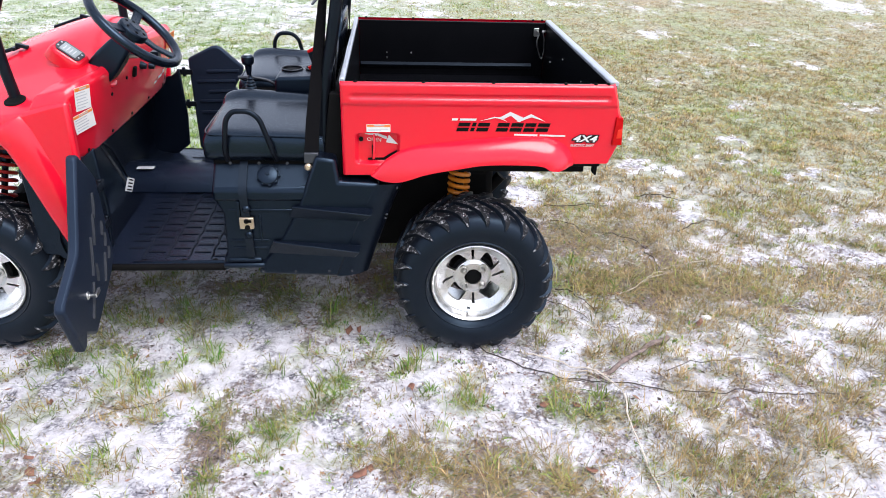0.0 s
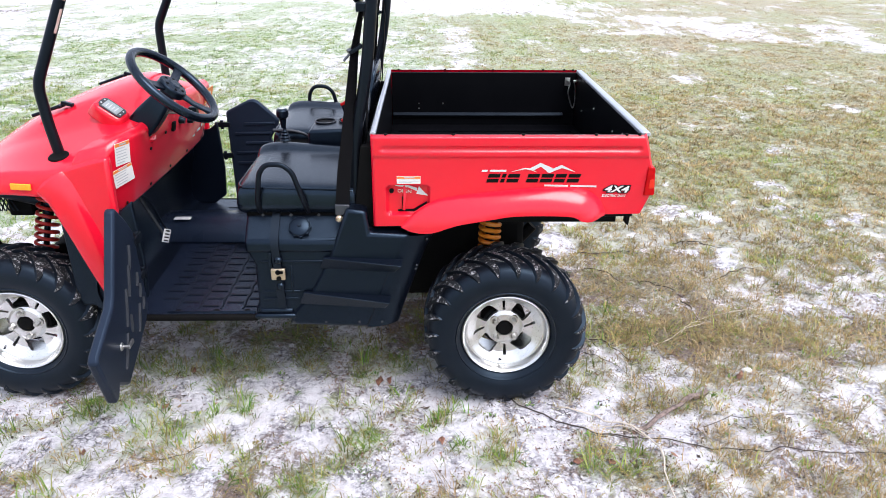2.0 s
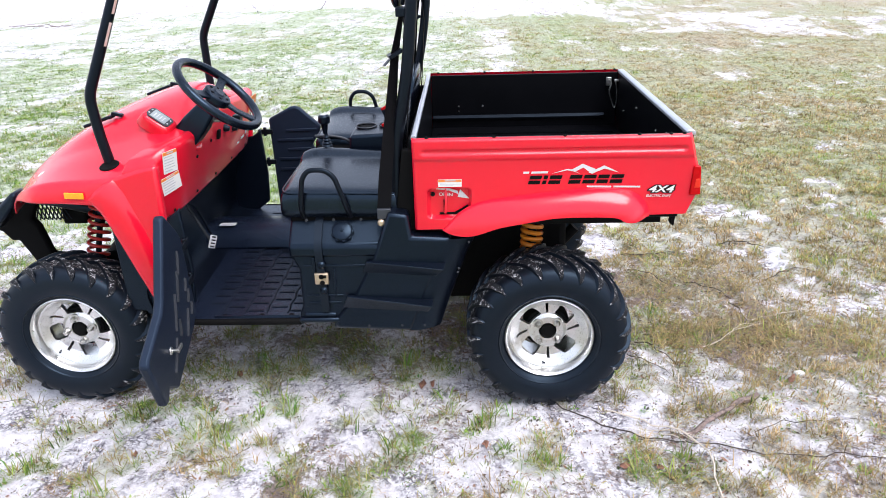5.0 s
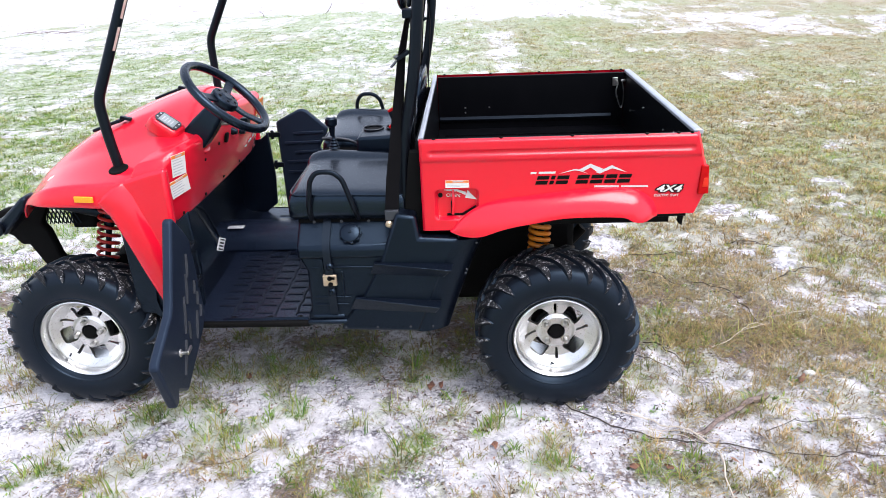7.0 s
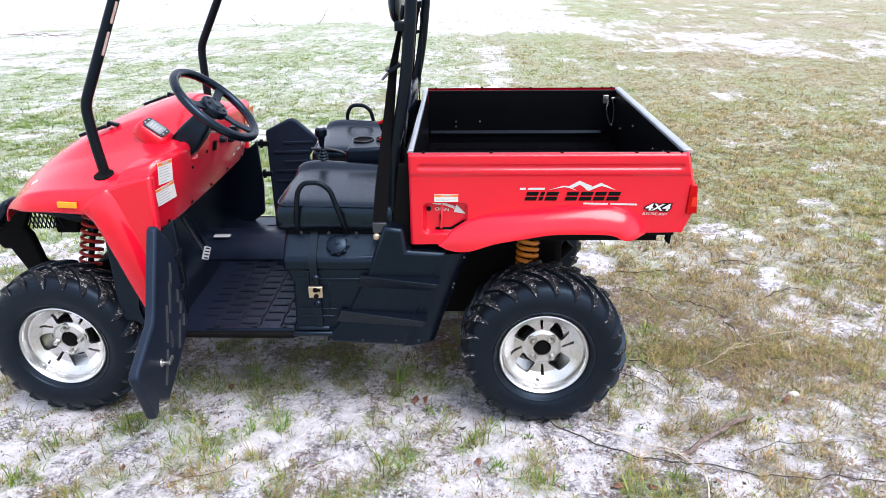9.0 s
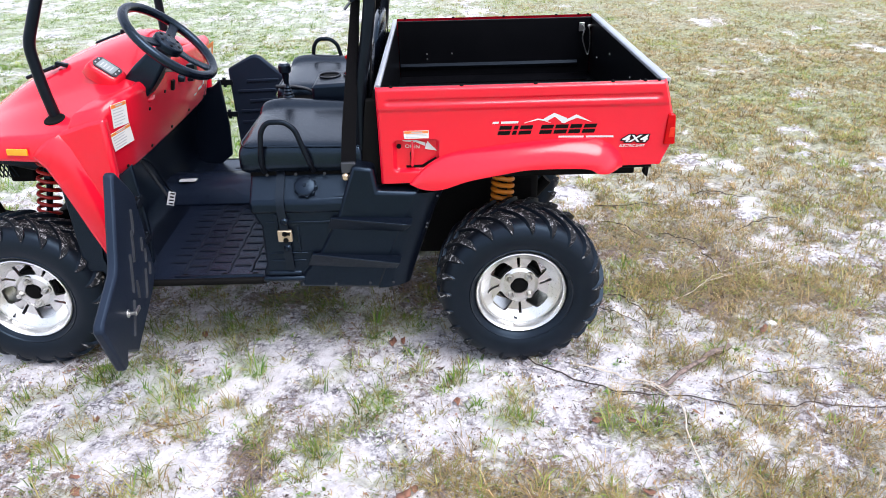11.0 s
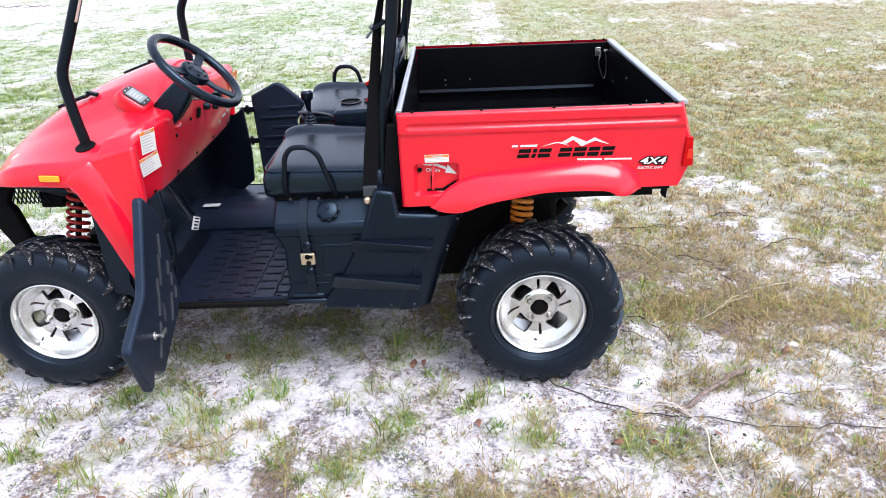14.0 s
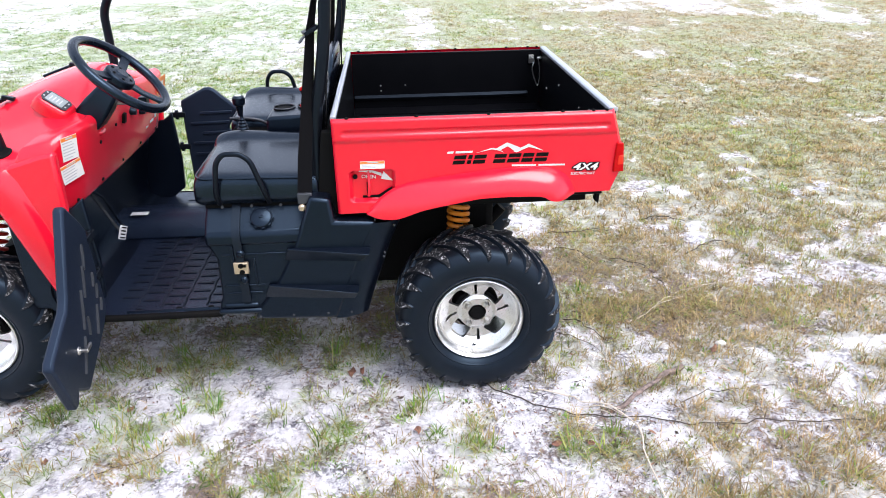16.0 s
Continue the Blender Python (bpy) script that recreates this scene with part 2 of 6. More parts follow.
def rbox(x, z, x0, x1, z0, z1, r, soft):
    """1 inside a rounded rectangle, 0 outside, over a soft rim."""
    cx, cz = (x0 + x1) / 2, (z0 + z1) / 2
    dx, dz = abs(x - cx) - (x1 - x0) / 2 + r, abs(z - cz) - (z1 - z0) / 2 + r
    d = math.hypot(max(dx, 0), max(dz, 0)) + min(max(dx, dz), 0) - r
    return 1 - smooth(-soft, 0, d)


def words(name, text, size, mat, parent, m, label="", shear=0.0, bold=0.0, wide=1.0):
    """Lettering in the built-in font, as a mesh."""
    c = bpy.data.curves.new(name, "FONT")
    c.body, c.size, c.shear, c.extrude, c.offset = text, size, shear, 0.0006, bold
    c.align_x, c.align_y = "LEFT", "BOTTOM_BASELINE"
    tmp = bpy.data.objects.new(name, c)
    me = bpy.data.meshes.new_from_object(tmp)
    bpy.data.objects.remove(tmp)
    me.transform(m @ Matrix.Diagonal((wide, 1, 1, 1)))
    return put_mesh(name, me, mat, parent, label)


YC = 0.59  # the vehicle's middle


def mirror(bm):
    """The same mesh on the vehicle's other side."""
    for v in bm.verts:
        v.co.y = 2 * YC - v.co.y
    return bm


# ---- the ground ----
LAT = np.random.RandomState(7).rand(256, 256)


def vnoise(x, y, s):
    """Smooth value noise between 0 and 1, of cell size s metres."""
    x, y = np.asarray(x) / s + 91.7, np.asarray(y) / s + 37.3
    i, j = np.floor(x).astype(int), np.floor(y).astype(int)
    u, v = x - i, y - j
    u, v = u * u * (3 - 2 * u), v * v * (3 - 2 * v)
    a, b = LAT[i % 256, j % 256], LAT[(i + 1) % 256, j % 256]
    c, d = LAT[i % 256, (j + 1) % 256], LAT[(i + 1) % 256, (j + 1) % 256]
    return (a * (1 - u) + b * u) * (1 - v) + (c * (1 - u) + d * u) * v


def ss(a, b, x):
    t = np.clip((x - a) / (b - a), 0, 1)
    return t * t * (3 - 2 * t)


def relief(x, y):
    near = ss(30, 8, np.hypot(x, y))
    return near * (0.030 * (vnoise(x, y, 0.9) - 0.5) + 0.016 * (vnoise(x, y, 0.16) - 0.5) + 0.020 * (vnoise(x, y, 0.06) - 0.5) + 0.012 * (vnoise(x, y + 9, 0.034) - 0.5)) * ss(-0.3, 0.5, np.abs(y - 0.1) + 0.15)


# (x, y, radius) of the patches that stand out
GREEN_PATCHES = ((-1.66, -0.08, 0.09), (-1.57, -0.12, 0.09), (-1.30, -0.18, 0.10), (-1.12, -0.10, 0.07), (-1.04, -0.06, 0.06), (-1.20, -0.27, 0.07), (-0.98, -0.43, 0.10), (-0.84, -0.56, 0.05), (-0.70, -0.55, 0.04), (-0.56, -0.36, 0.04), (-0.54, -0.25, 0.05), (-0.61, 0.15, 0.07), (-1.44, 0.23, 0.11), (-1.20, 0.29, 0.09), (-0.45, 0.0, 0.05), (-0.95, -0.76, 0.09), (-0.76, -0.66, 0.05), (-0.17, -0.12, 0.07), (-0.26, -0.20, 0.06), (-0.14, -0.38, 0.09), (0.36, -0.44, 0.12), (0.62, 0.70, 0.09), (0.0, -0.43, 0.09), (-1.85, -0.20, 0.07), (-1.95, -0.45, 0.10), (-1.62, -0.55, 0.08), (0.80, -0.08, 0.07))
STRAW_PATCHES = ((-1.25, -0.37, 0.12), (-1.32, -0.68, 0.12), (-1.22, -0.62, 0.08), (-0.30, -0.64, 0.13), (-0.20, -0.78, 0.14), (0.63, -0.06, 0.07), (0.82, -0.13, 0.06), (1.01, -0.22, 0.10), (1.30, -0.16, 0.09), (0.80, -0.44, 0.11), (1.02, -0.50, 0.10), (1.36, -0.43, 0.14), (1.62, -0.22, 0.12), (0.74, -0.70, 0.15), (0.80, -0.84, 0.13), (1.19, -0.61, 0.08), (0.05, -0.74, 0.13), (0.24, -0.78, 0.12), (-2.28, 0.08, 0.12), (-1.72, -0.45, 0.09), (0.85, 0.46, 0.14), (1.12, 0.50, 0.14), (0.62, 0.40, 0.10), (1.40, 0.42, 0.15), (1.15, 0.24, 0.09), (0.60, 0.62, 0.10))
BARE_PATCHES = ((-1.41, -0.53, 0.15), (-1.14, -0.53, 0.13), (-1.08, -0.24, 0.10), (-1.20, -0.08, 0.09), (-0.36, -0.42, 0.13), (-0.43, -0.60, 0.07), (0.20, -0.30, 0.12), (0.28, -0.54, 0.12), (0.72, 0.22, 0.09), (0.93, -0.38, 0.09), (0.92, -0.12, 0.10), (1.44, -0.03, 0.14), (1.60, 0.26, 0.12), (1.84, 0.16, 0.14), (-0.84, -0.86, 0.08), (0.56, -0.64, 0.09), (-0.75, -0.22, 0.16), (-1.85, -0.02, 0.10), (0.15, -0.16, 0.14), (-1.70, -0.28, 0.11))
FAR_BARE = ((2.60, 3.30, 0.30), (2.95, 3.55, 0.26), (2.20, 2.68, 0.20), (2.18, 2.40, 0.28), (1.22, 1.40, 0.16), (1.44, 1.20, 0.15), (1.08, 0.82, 0.14), (1.80, 0.80, 0.20), (1.80, 0.64, 0.17), (2.42, 1.16, 0.30), (2.24, 0.75, 0.24), (1.30, 2.12, 0.22), (1.64, 1.97, 0.16), (2.22, 2.03, 0.24), (2.50, 1.88, 0.22), (3.75, 3.50, 0.25), (1.38, 0.95, 0.14), (3.05, 6.70, 0.40), (4.2, 5.2, 0.35))
MULCH = ((0.0, -0.74, 0.28), (0.25, -0.80, 0.22), (-0.30, -0.66, 0.16), (-1.55, -0.68, 0.16), (-0.98, -0.56, 0.12), (0.95, 0.45, 0.34), (1.32, 0.34, 0.24), (0.62, 0.98, 0.30), (0.95, 1.08, 0.26), (-1.36, -0.40, 0.07), (0.46, -0.28, 0.10))


def near_to(patches, x, y):
    """1 in the patches, 0 away from them, with a ragged rim."""
    x = x + 0.14 * (vnoise(x, y + 2, 0.09) - 0.5) + 0.08 * (vnoise(x + 7, y, 0.035) - 0.5)
    y = y + 0.14 * (vnoise(x + 4, y, 0.09) - 0.5) + 0.08 * (vnoise(x, y + 8, 0.035) - 0.5)
    out = np.zeros_like(np.asarray(x, float))
    for a, b, r in patches:
        out = np.maximum(out, ss(1.35 * r, 0.0, np.hypot(x - a, y - b)))
    return out


def sand_edge(x):
    """How far off the turf ends and open sand begins."""
    return np.interp(x, (-13, -9, -4, 0, 3), (14.4, 16.6, 17.4, 15.2, 14.5))


def cover(x, y):
    """How much of the sand the grass hides, 0 to 1."""
    x, y = np.asarray(x, float), np.asarray(y, float)
    lush = 0.36 + 0.05 * ss(0.0, 0.8, x)
    lush = lush + (0.225 + 0.16 * ss(0.7, 1.6, y)) * ss(0.1, 0.8, x) * ss(-0.35, 0.45, y)          # beside and behind the tail
    lush = lush + (0.14 * ss(0.0, 0.3, y) + 0.05 * ss(0.4, 1.0, y)) * ss(0.6, -0.2, x)           # under the floor and beyond
    lush = lush + 0.30 * ss(-0.75, -1.6, y)                                                     # turf again behind the eye
    lush = lush + 0.11 * ss(1.5, 4.0, y) * ss(2.2, 0.2, x)
    lush = lush - 0.06 * ss(4.0, 9.0, y) * ss(0, 2, x)
    wob = 1.6 * (vnoise(x, y, 1.9) - 0.5)
    lush = lush - 0.55 * ss(-1.2, 1.0, y + wob - sand_edge(x)) * ss(3.6, 1.6, x)                   # open sand farther off
    lush = lush - 0.27 * np.exp(-((x - 5.4) / 3.0) ** 2 - ((y + 0.6 * x - 15.4) / 2.6) ** 2)         # pale track across the turf
    lush = lush - 0.16 * ss(-3.8, -7.0, x) * ss(6.0, 10.0, y + 0.7 * wob)                             # thinner towards the sand
    lush = lush - 0.30 * ss(22, 34, y + 1.2 * wob)
    mid = ss(2.5, 6.0, np.hypot(x, y))
    patch = 0.14 * vnoise(x, y, 0.40) + 0.50 * vnoise(x + 3, y, 0.12) + 0.36 * vnoise(x, y + 5, 0.05)
    broad = 0.36 * vnoise(x + 3, y, 0.62) + 0.32 * vnoise(x, y + 5, 0.24) + 0.32 * vnoise(x + 9, y, 0.085)
    patch = patch * (1 - mid) + broad * mid
    got = lush + (0.24 - 0.12 * np.maximum(mid, ss(0.2, 0.8, x))) * (vnoise(x, y, 1.7) - 0.5) - patch
    got = got + 0.18 * near_to(GREEN_PATCHES + STRAW_PATCHES, x, y) - 0.20 * near_to(BARE_PATCHES, x, y) - 0.24 * near_to(FAR_BARE, x, y)
    return np.clip(ss(-0.12 - 0.15 * mid, 0.13 + 0.15 * mid, got), 0, 1)


def dryness(x, y):
    """0: fresh green, 1: olive and straw."""
    x, y = np.asarray(x, float), np.asarray(y, float)
    d = 0.33 + 0.37 * ss(-0.4 + 0.16 * np.maximum(y - 1.5, 0), 1.2 + 0.30 * np.maximum(y - 1.5, 0), x) - 0.30 * ss(0.6, -1.8, x) * ss(0.5, 3, y)
    d = d - 0.22 * near_to(GREEN_PATCHES, x, y) + 0.12 * near_to(STRAW_PATCHES, x, y) + 0.20 * near_to(MULCH, x, y)
    d = d + 0.40 * ss(3.0, 6.0, y) * (vnoise(x + 2, y, 0.8) - 0.45)
    return np.clip(d + 0.32 * (vnoise(x, y, 0.35) - 0.5) + 0.25 * (vnoise(x, y, 3.1) - 0.5), 0, 1)


def mulch(x, y):
    """Brown litter of dead stems and leaf crumbs."""
    return np.clip(near_to(MULCH, x, y) * 0.8 + 0.5 * ss(0.60, 0.75, vnoise(x + 6, y + 1, 0.22)) + 0.35 * ss(0.2, 0.5, y) * ss(1.3, 0.9, y), 0, 1)


def sheet():
    near_x = np.arange(-3.6, 3.2, 0.018)
    near_y = np.arange(-1.5, 2.6, 0.018)
    grow = 0.022 * np.cumsum(1.036 ** np.arange(196))
    xs = np.concatenate([near_x[0] - grow[::-1], near_x, near_x[-1] + grow])
    ys = np.concatenate([near_y[0] - grow[::-1], near_y, near_y[-1] + grow])
    gx, gy = np.meshgrid(xs, ys, indexing="ij")
    gz = relief(gx, gy)
    n, m = gx.shape
    me = bpy.data.meshes.new("ground")
    idx = np.arange(n * m).reshape(n, m)
    quads = np.stack([idx[:-1, :-1], idx[1:, :-1], idx[1:, 1:], idx[:-1, 1:]], -1).reshape(-1, 4)
    me.vertices.add(n * m)
    me.vertices.foreach_set("co", np.stack([gx, gy, gz], -1).reshape(-1).astype(np.float32))
    me.loops.add(quads.size)
    me.loops.foreach_set("vertex_index", quads.reshape(-1).astype(np.int32))
    me.polygons.add(len(quads))
    me.polygons.foreach_set("loop_start", np.arange(0, quads.size, 4, dtype=np.int32))
    me.update(calc_edges=True)
    for name, f in (("cover", cover), ("dry", dryness), ("turfy", lambda x, y: 0.42 + (0.26 + 0.20 * ss(-1.0, 2.0, x)) * ss(0.5, 3.0, y) + 0.4 * ss(-0.8, -1.8, y)), ("mulch", mulch)):
        at = me.attributes.new(name, "FLOAT", "POINT")
        at.data.foreach_set("value", f(gx, gy).reshape(-1).astype(np.float32))
    me.shade_smooth()
    return me


def ground_material():
    m = bpy.data.materials.new("white_sand_and_thatch")
    m.use_nodes = True
    n, l = m.node_tree.nodes, m.node_tree.links
    p = n["Principled BSDF"]
    p.inputs["Roughness"].default_value = 0.95
    p.inputs["Specular IOR Level"].default_value = 0.15
    tc = n.new("ShaderNodeTexCoord")

    def tex(scale, detail, rough=0.6):
        t = n.new("ShaderNodeTexNoise")
        t.inputs["Scale"].default_value, t.inputs["Detail"].default_value, t.inputs["Roughness"].default_value = scale, detail, rough
        l.new(tc.outputs["Object"], t.inputs["Vector"])
        return t.outputs["Fac"]

    def span(v, a, b, c=0.0, d=1.0):
        r = n.new("ShaderNodeMapRange")
        for k, q in zip(("From Min", "From Max", "To Min", "To Max"), (a, b, c, d)):
            r.inputs[k].default_value = q
        l.new(v, r.inputs["Value"])
        return r.outputs[0]

    def mixed(f, a, b):
        x = n.new("ShaderNodeMix")
        x.data_type = "RGBA"
        l.new(f, x.inputs["Factor"])
        for key, q in (("A", a), ("B", b)):
            if isinstance(q, tuple):
                x.inputs[key].default_value = (*q, 1)
            else:
                l.new(q, x.inputs[key])
        return x.outputs["Result"]

    def calc(op, a, b):
        x = n.new("ShaderNodeMath")
        x.operation = op
        for k, q in ((0, a), (1, b)):
            if isinstance(q, (int, float)):
                x.inputs[k].default_value = q
            else:
                l.new(q, x.inputs[k])
        return x.outputs[0]

    cov = n.new("ShaderNodeAttribute")
    cov.attribute_name = "cover"
    dry = n.new("ShaderNodeAttribute")
    dry.attribute_name = "dry"
    crumbly = span(tex(5.5, 4, 0.6), 0.47, 0.58)
    lumps = span(tex(46, 6, 0.75), 0.44, 0.60)
    sand = mixed(span(tex(9, 7, 0.7), 0.46, 0.66), (0.93, 0.915, 0.945), (0.74, 0.705, 0.735))
    sand = mixed(calc("MULTIPLY", lumps, calc("ADD", calc("MULTIPLY", crumbly, 0.80), 0.14)), sand, (0.25, 0.235, 0.28))
    sand = mixed(calc("MULTIPLY", span(tex(70, 7, 0.85), 0.56, 0.62), calc("ADD", calc("MULTIPLY", crumbly, 0.65), 0.2)), sand, (0.085, 0.075, 0.08))
    # shade between the sand clods, put into the colour as dark gaps
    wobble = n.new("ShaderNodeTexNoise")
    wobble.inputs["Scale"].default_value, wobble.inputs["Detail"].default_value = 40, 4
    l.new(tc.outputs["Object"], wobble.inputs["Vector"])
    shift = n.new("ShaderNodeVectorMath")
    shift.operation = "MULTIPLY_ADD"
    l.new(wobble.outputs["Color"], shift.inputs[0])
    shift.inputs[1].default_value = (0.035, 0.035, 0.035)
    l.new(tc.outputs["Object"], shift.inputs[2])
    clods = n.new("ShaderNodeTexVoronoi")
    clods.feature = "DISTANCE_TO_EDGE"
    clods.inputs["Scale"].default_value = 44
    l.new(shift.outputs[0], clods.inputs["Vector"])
    gap_shade = calc("MULTIPLY", span(clods.outputs["Distance"], 0.02, 0.15, 1.0, 0.0), calc("MULTIPLY", span(tex(14, 5, 0.7), 0.46, 0.58), calc("ADD", calc("MULTIPLY", crumbly, 0.85), 0.15)))
    sand = mixed(gap_shade, sand, (0.075, 0.068, 0.082))
    dead = n.new("ShaderNodeAttribute")
    dead.attribute_name = "mulch"
    brown = mixed(span(tex(85, 6, 0.8), 0.40, 0.62), (0.34, 0.25, 0.21), (0.05, 0.036, 0.03))
    litter = span(calc("ADD", dead.outputs["Fac"], span(tex(28, 8, 0.85), 0.36, 0.64, -0.55, 0.55)), 0.38, 0.78, 0, 0.88)
    sand = mixed(litter, sand, brown)
    thatch = mixed(span(tex(24, 9, 0.85), 0.42, 0.60), (0.085, 0.066, 0.034), (0.68, 0.61, 0.40))
    green = mixed(span(tex(20, 9, 0.85), 0.42, 0.60), (0.085, 0.145, 0.038), (0.54, 0.66, 0.33))
    turf = mixed(dry.outputs["Fac"], green, thatch)
    edge = calc("ADD", cov.outputs["Fac"], span(tex(30, 9, 0.88), 0.34, 0.66, -0.45, 0.45))
    edge = calc("ADD", edge, span(tex(7, 6, 0.75), 0.34, 0.66, -0.25, 0.25))
    turfy = n.new("ShaderNodeAttribute")
    turfy.attribute_name = "turfy"
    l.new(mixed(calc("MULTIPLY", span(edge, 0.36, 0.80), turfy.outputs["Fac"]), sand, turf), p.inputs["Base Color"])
    b = n.new("ShaderNodeBump")
    b.inputs["Strength"].default_value, b.inputs["Distance"].default_value = 1.0, 0.026
    l.new(calc("ADD", tex(34, 6, 0.7), calc("MULTIPLY", tex(170, 4), 0.4)), b.inputs["Height"])
    l.new(b.outputs[0], p.inputs["Normal"])
    return m


ground = new("ground", sheet())
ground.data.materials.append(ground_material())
tagged(ground, "pale sandy ground with thin patchy grass and dead litter", "ground", kind="structure")


def blade_material():
    m = bpy.data.materials.new("grass_blades")
    m.use_nodes = True
    n, l = m.node_tree.nodes, m.node_tree.links
    p = n["Principled BSDF"]
    p.inputs["Roughness"].default_value = 0.6
    p.inputs["Specular IOR Level"].default_value = 0.3
    geo, dry = n.new("ShaderNodeNewGeometry"), n.new("ShaderNodeAttribute")
    dry.attribute_name = "dry"
    add = n.new("ShaderNodeMath")
    add.operation = "MULTIPLY_ADD"
    l.new(geo.outputs["Random Per Island"], add.inputs[0])
    add.inputs[1].default_value = 0.6
    l.new(dry.outputs["Fac"], add.inputs[2])
    ramp = n.new("ShaderNodeValToRGB")
    stops = ((0.0, (0.075, 0.225, 0.03)), (0.26, (0.21, 0.335, 0.06)), (0.46, (0.43, 0.42, 0.145)), (0.60, (0.34, 0.24, 0.115)), (0.80, (0.46, 0.33, 0.155)), (1.0, (0.60, 0.49, 0.32)))
    ramp.color_ramp.elements[0].position, ramp.color_ramp.elements[0].color = stops[0][0], (*stops[0][1], 1)
    ramp.color_ramp.elements[1].position, ramp.color_ramp.elements[1].color = stops[-1][0], (*stops[-1][1], 1)
    for pos, c in stops[1:-1]:
        e = ramp.color_ramp.elements.new(pos)
        e.color = (*c, 1)
    half = n.new("ShaderNodeMath")
    half.operation = "MULTIPLY"
    half.inputs[1].default_value = 0.66
    l.new(add.outputs[0], half.inputs[0])
    l.new(half.outputs[0], ramp.inputs["Fac"])
    again, part_of, value, tone = n.new("ShaderNodeMath"), n.new("ShaderNodeMath"), n.new("ShaderNodeMapRange"), n.new("ShaderNodeVectorMath")
    again.operation, again.inputs[1].default_value, part_of.operation, tone.operation = "MULTIPLY", 17.3, "FRACT", "SCALE"
    value.inputs["To Min"].default_value, value.inputs["To Max"].default_value = 0.70, 1.22
    l.new(geo.outputs["Random Per Island"], again.inputs[0])
    l.new(again.outputs[0], part_of.inputs[0])
    l.new(part_of.outputs[0], value.inputs["Value"])
    l.new(ramp.outputs[0], tone.inputs[0])
    tuft, whole = n.new("ShaderNodeAttribute"), n.new("ShaderNodeMath")
    tuft.attribute_name, whole.operation = "tone", "MULTIPLY"
    l.new(value.outputs[0], whole.inputs[0])
    l.new(tuft.outputs["Fac"], whole.inputs[1])
    l.new(whole.outputs[0], tone.inputs["Scale"])
    l.new(tone.outputs[0], p.inputs["Base Color"])
    tr = n.new("ShaderNodeBsdfTranslucent")
    l.new(tone.outputs[0], tr.inputs["Color"])
    mix = n.new("ShaderNodeMixShader")
    mix.inputs[0].default_value = 0.35
    l.new(p.outputs[0], mix.inputs[1])
    l.new(tr.outputs[0], mix.inputs[2])
    l.new(mix.outputs[0], n["Material Output"].inputs["Surface"])
    return m


BLADES = blade_material()


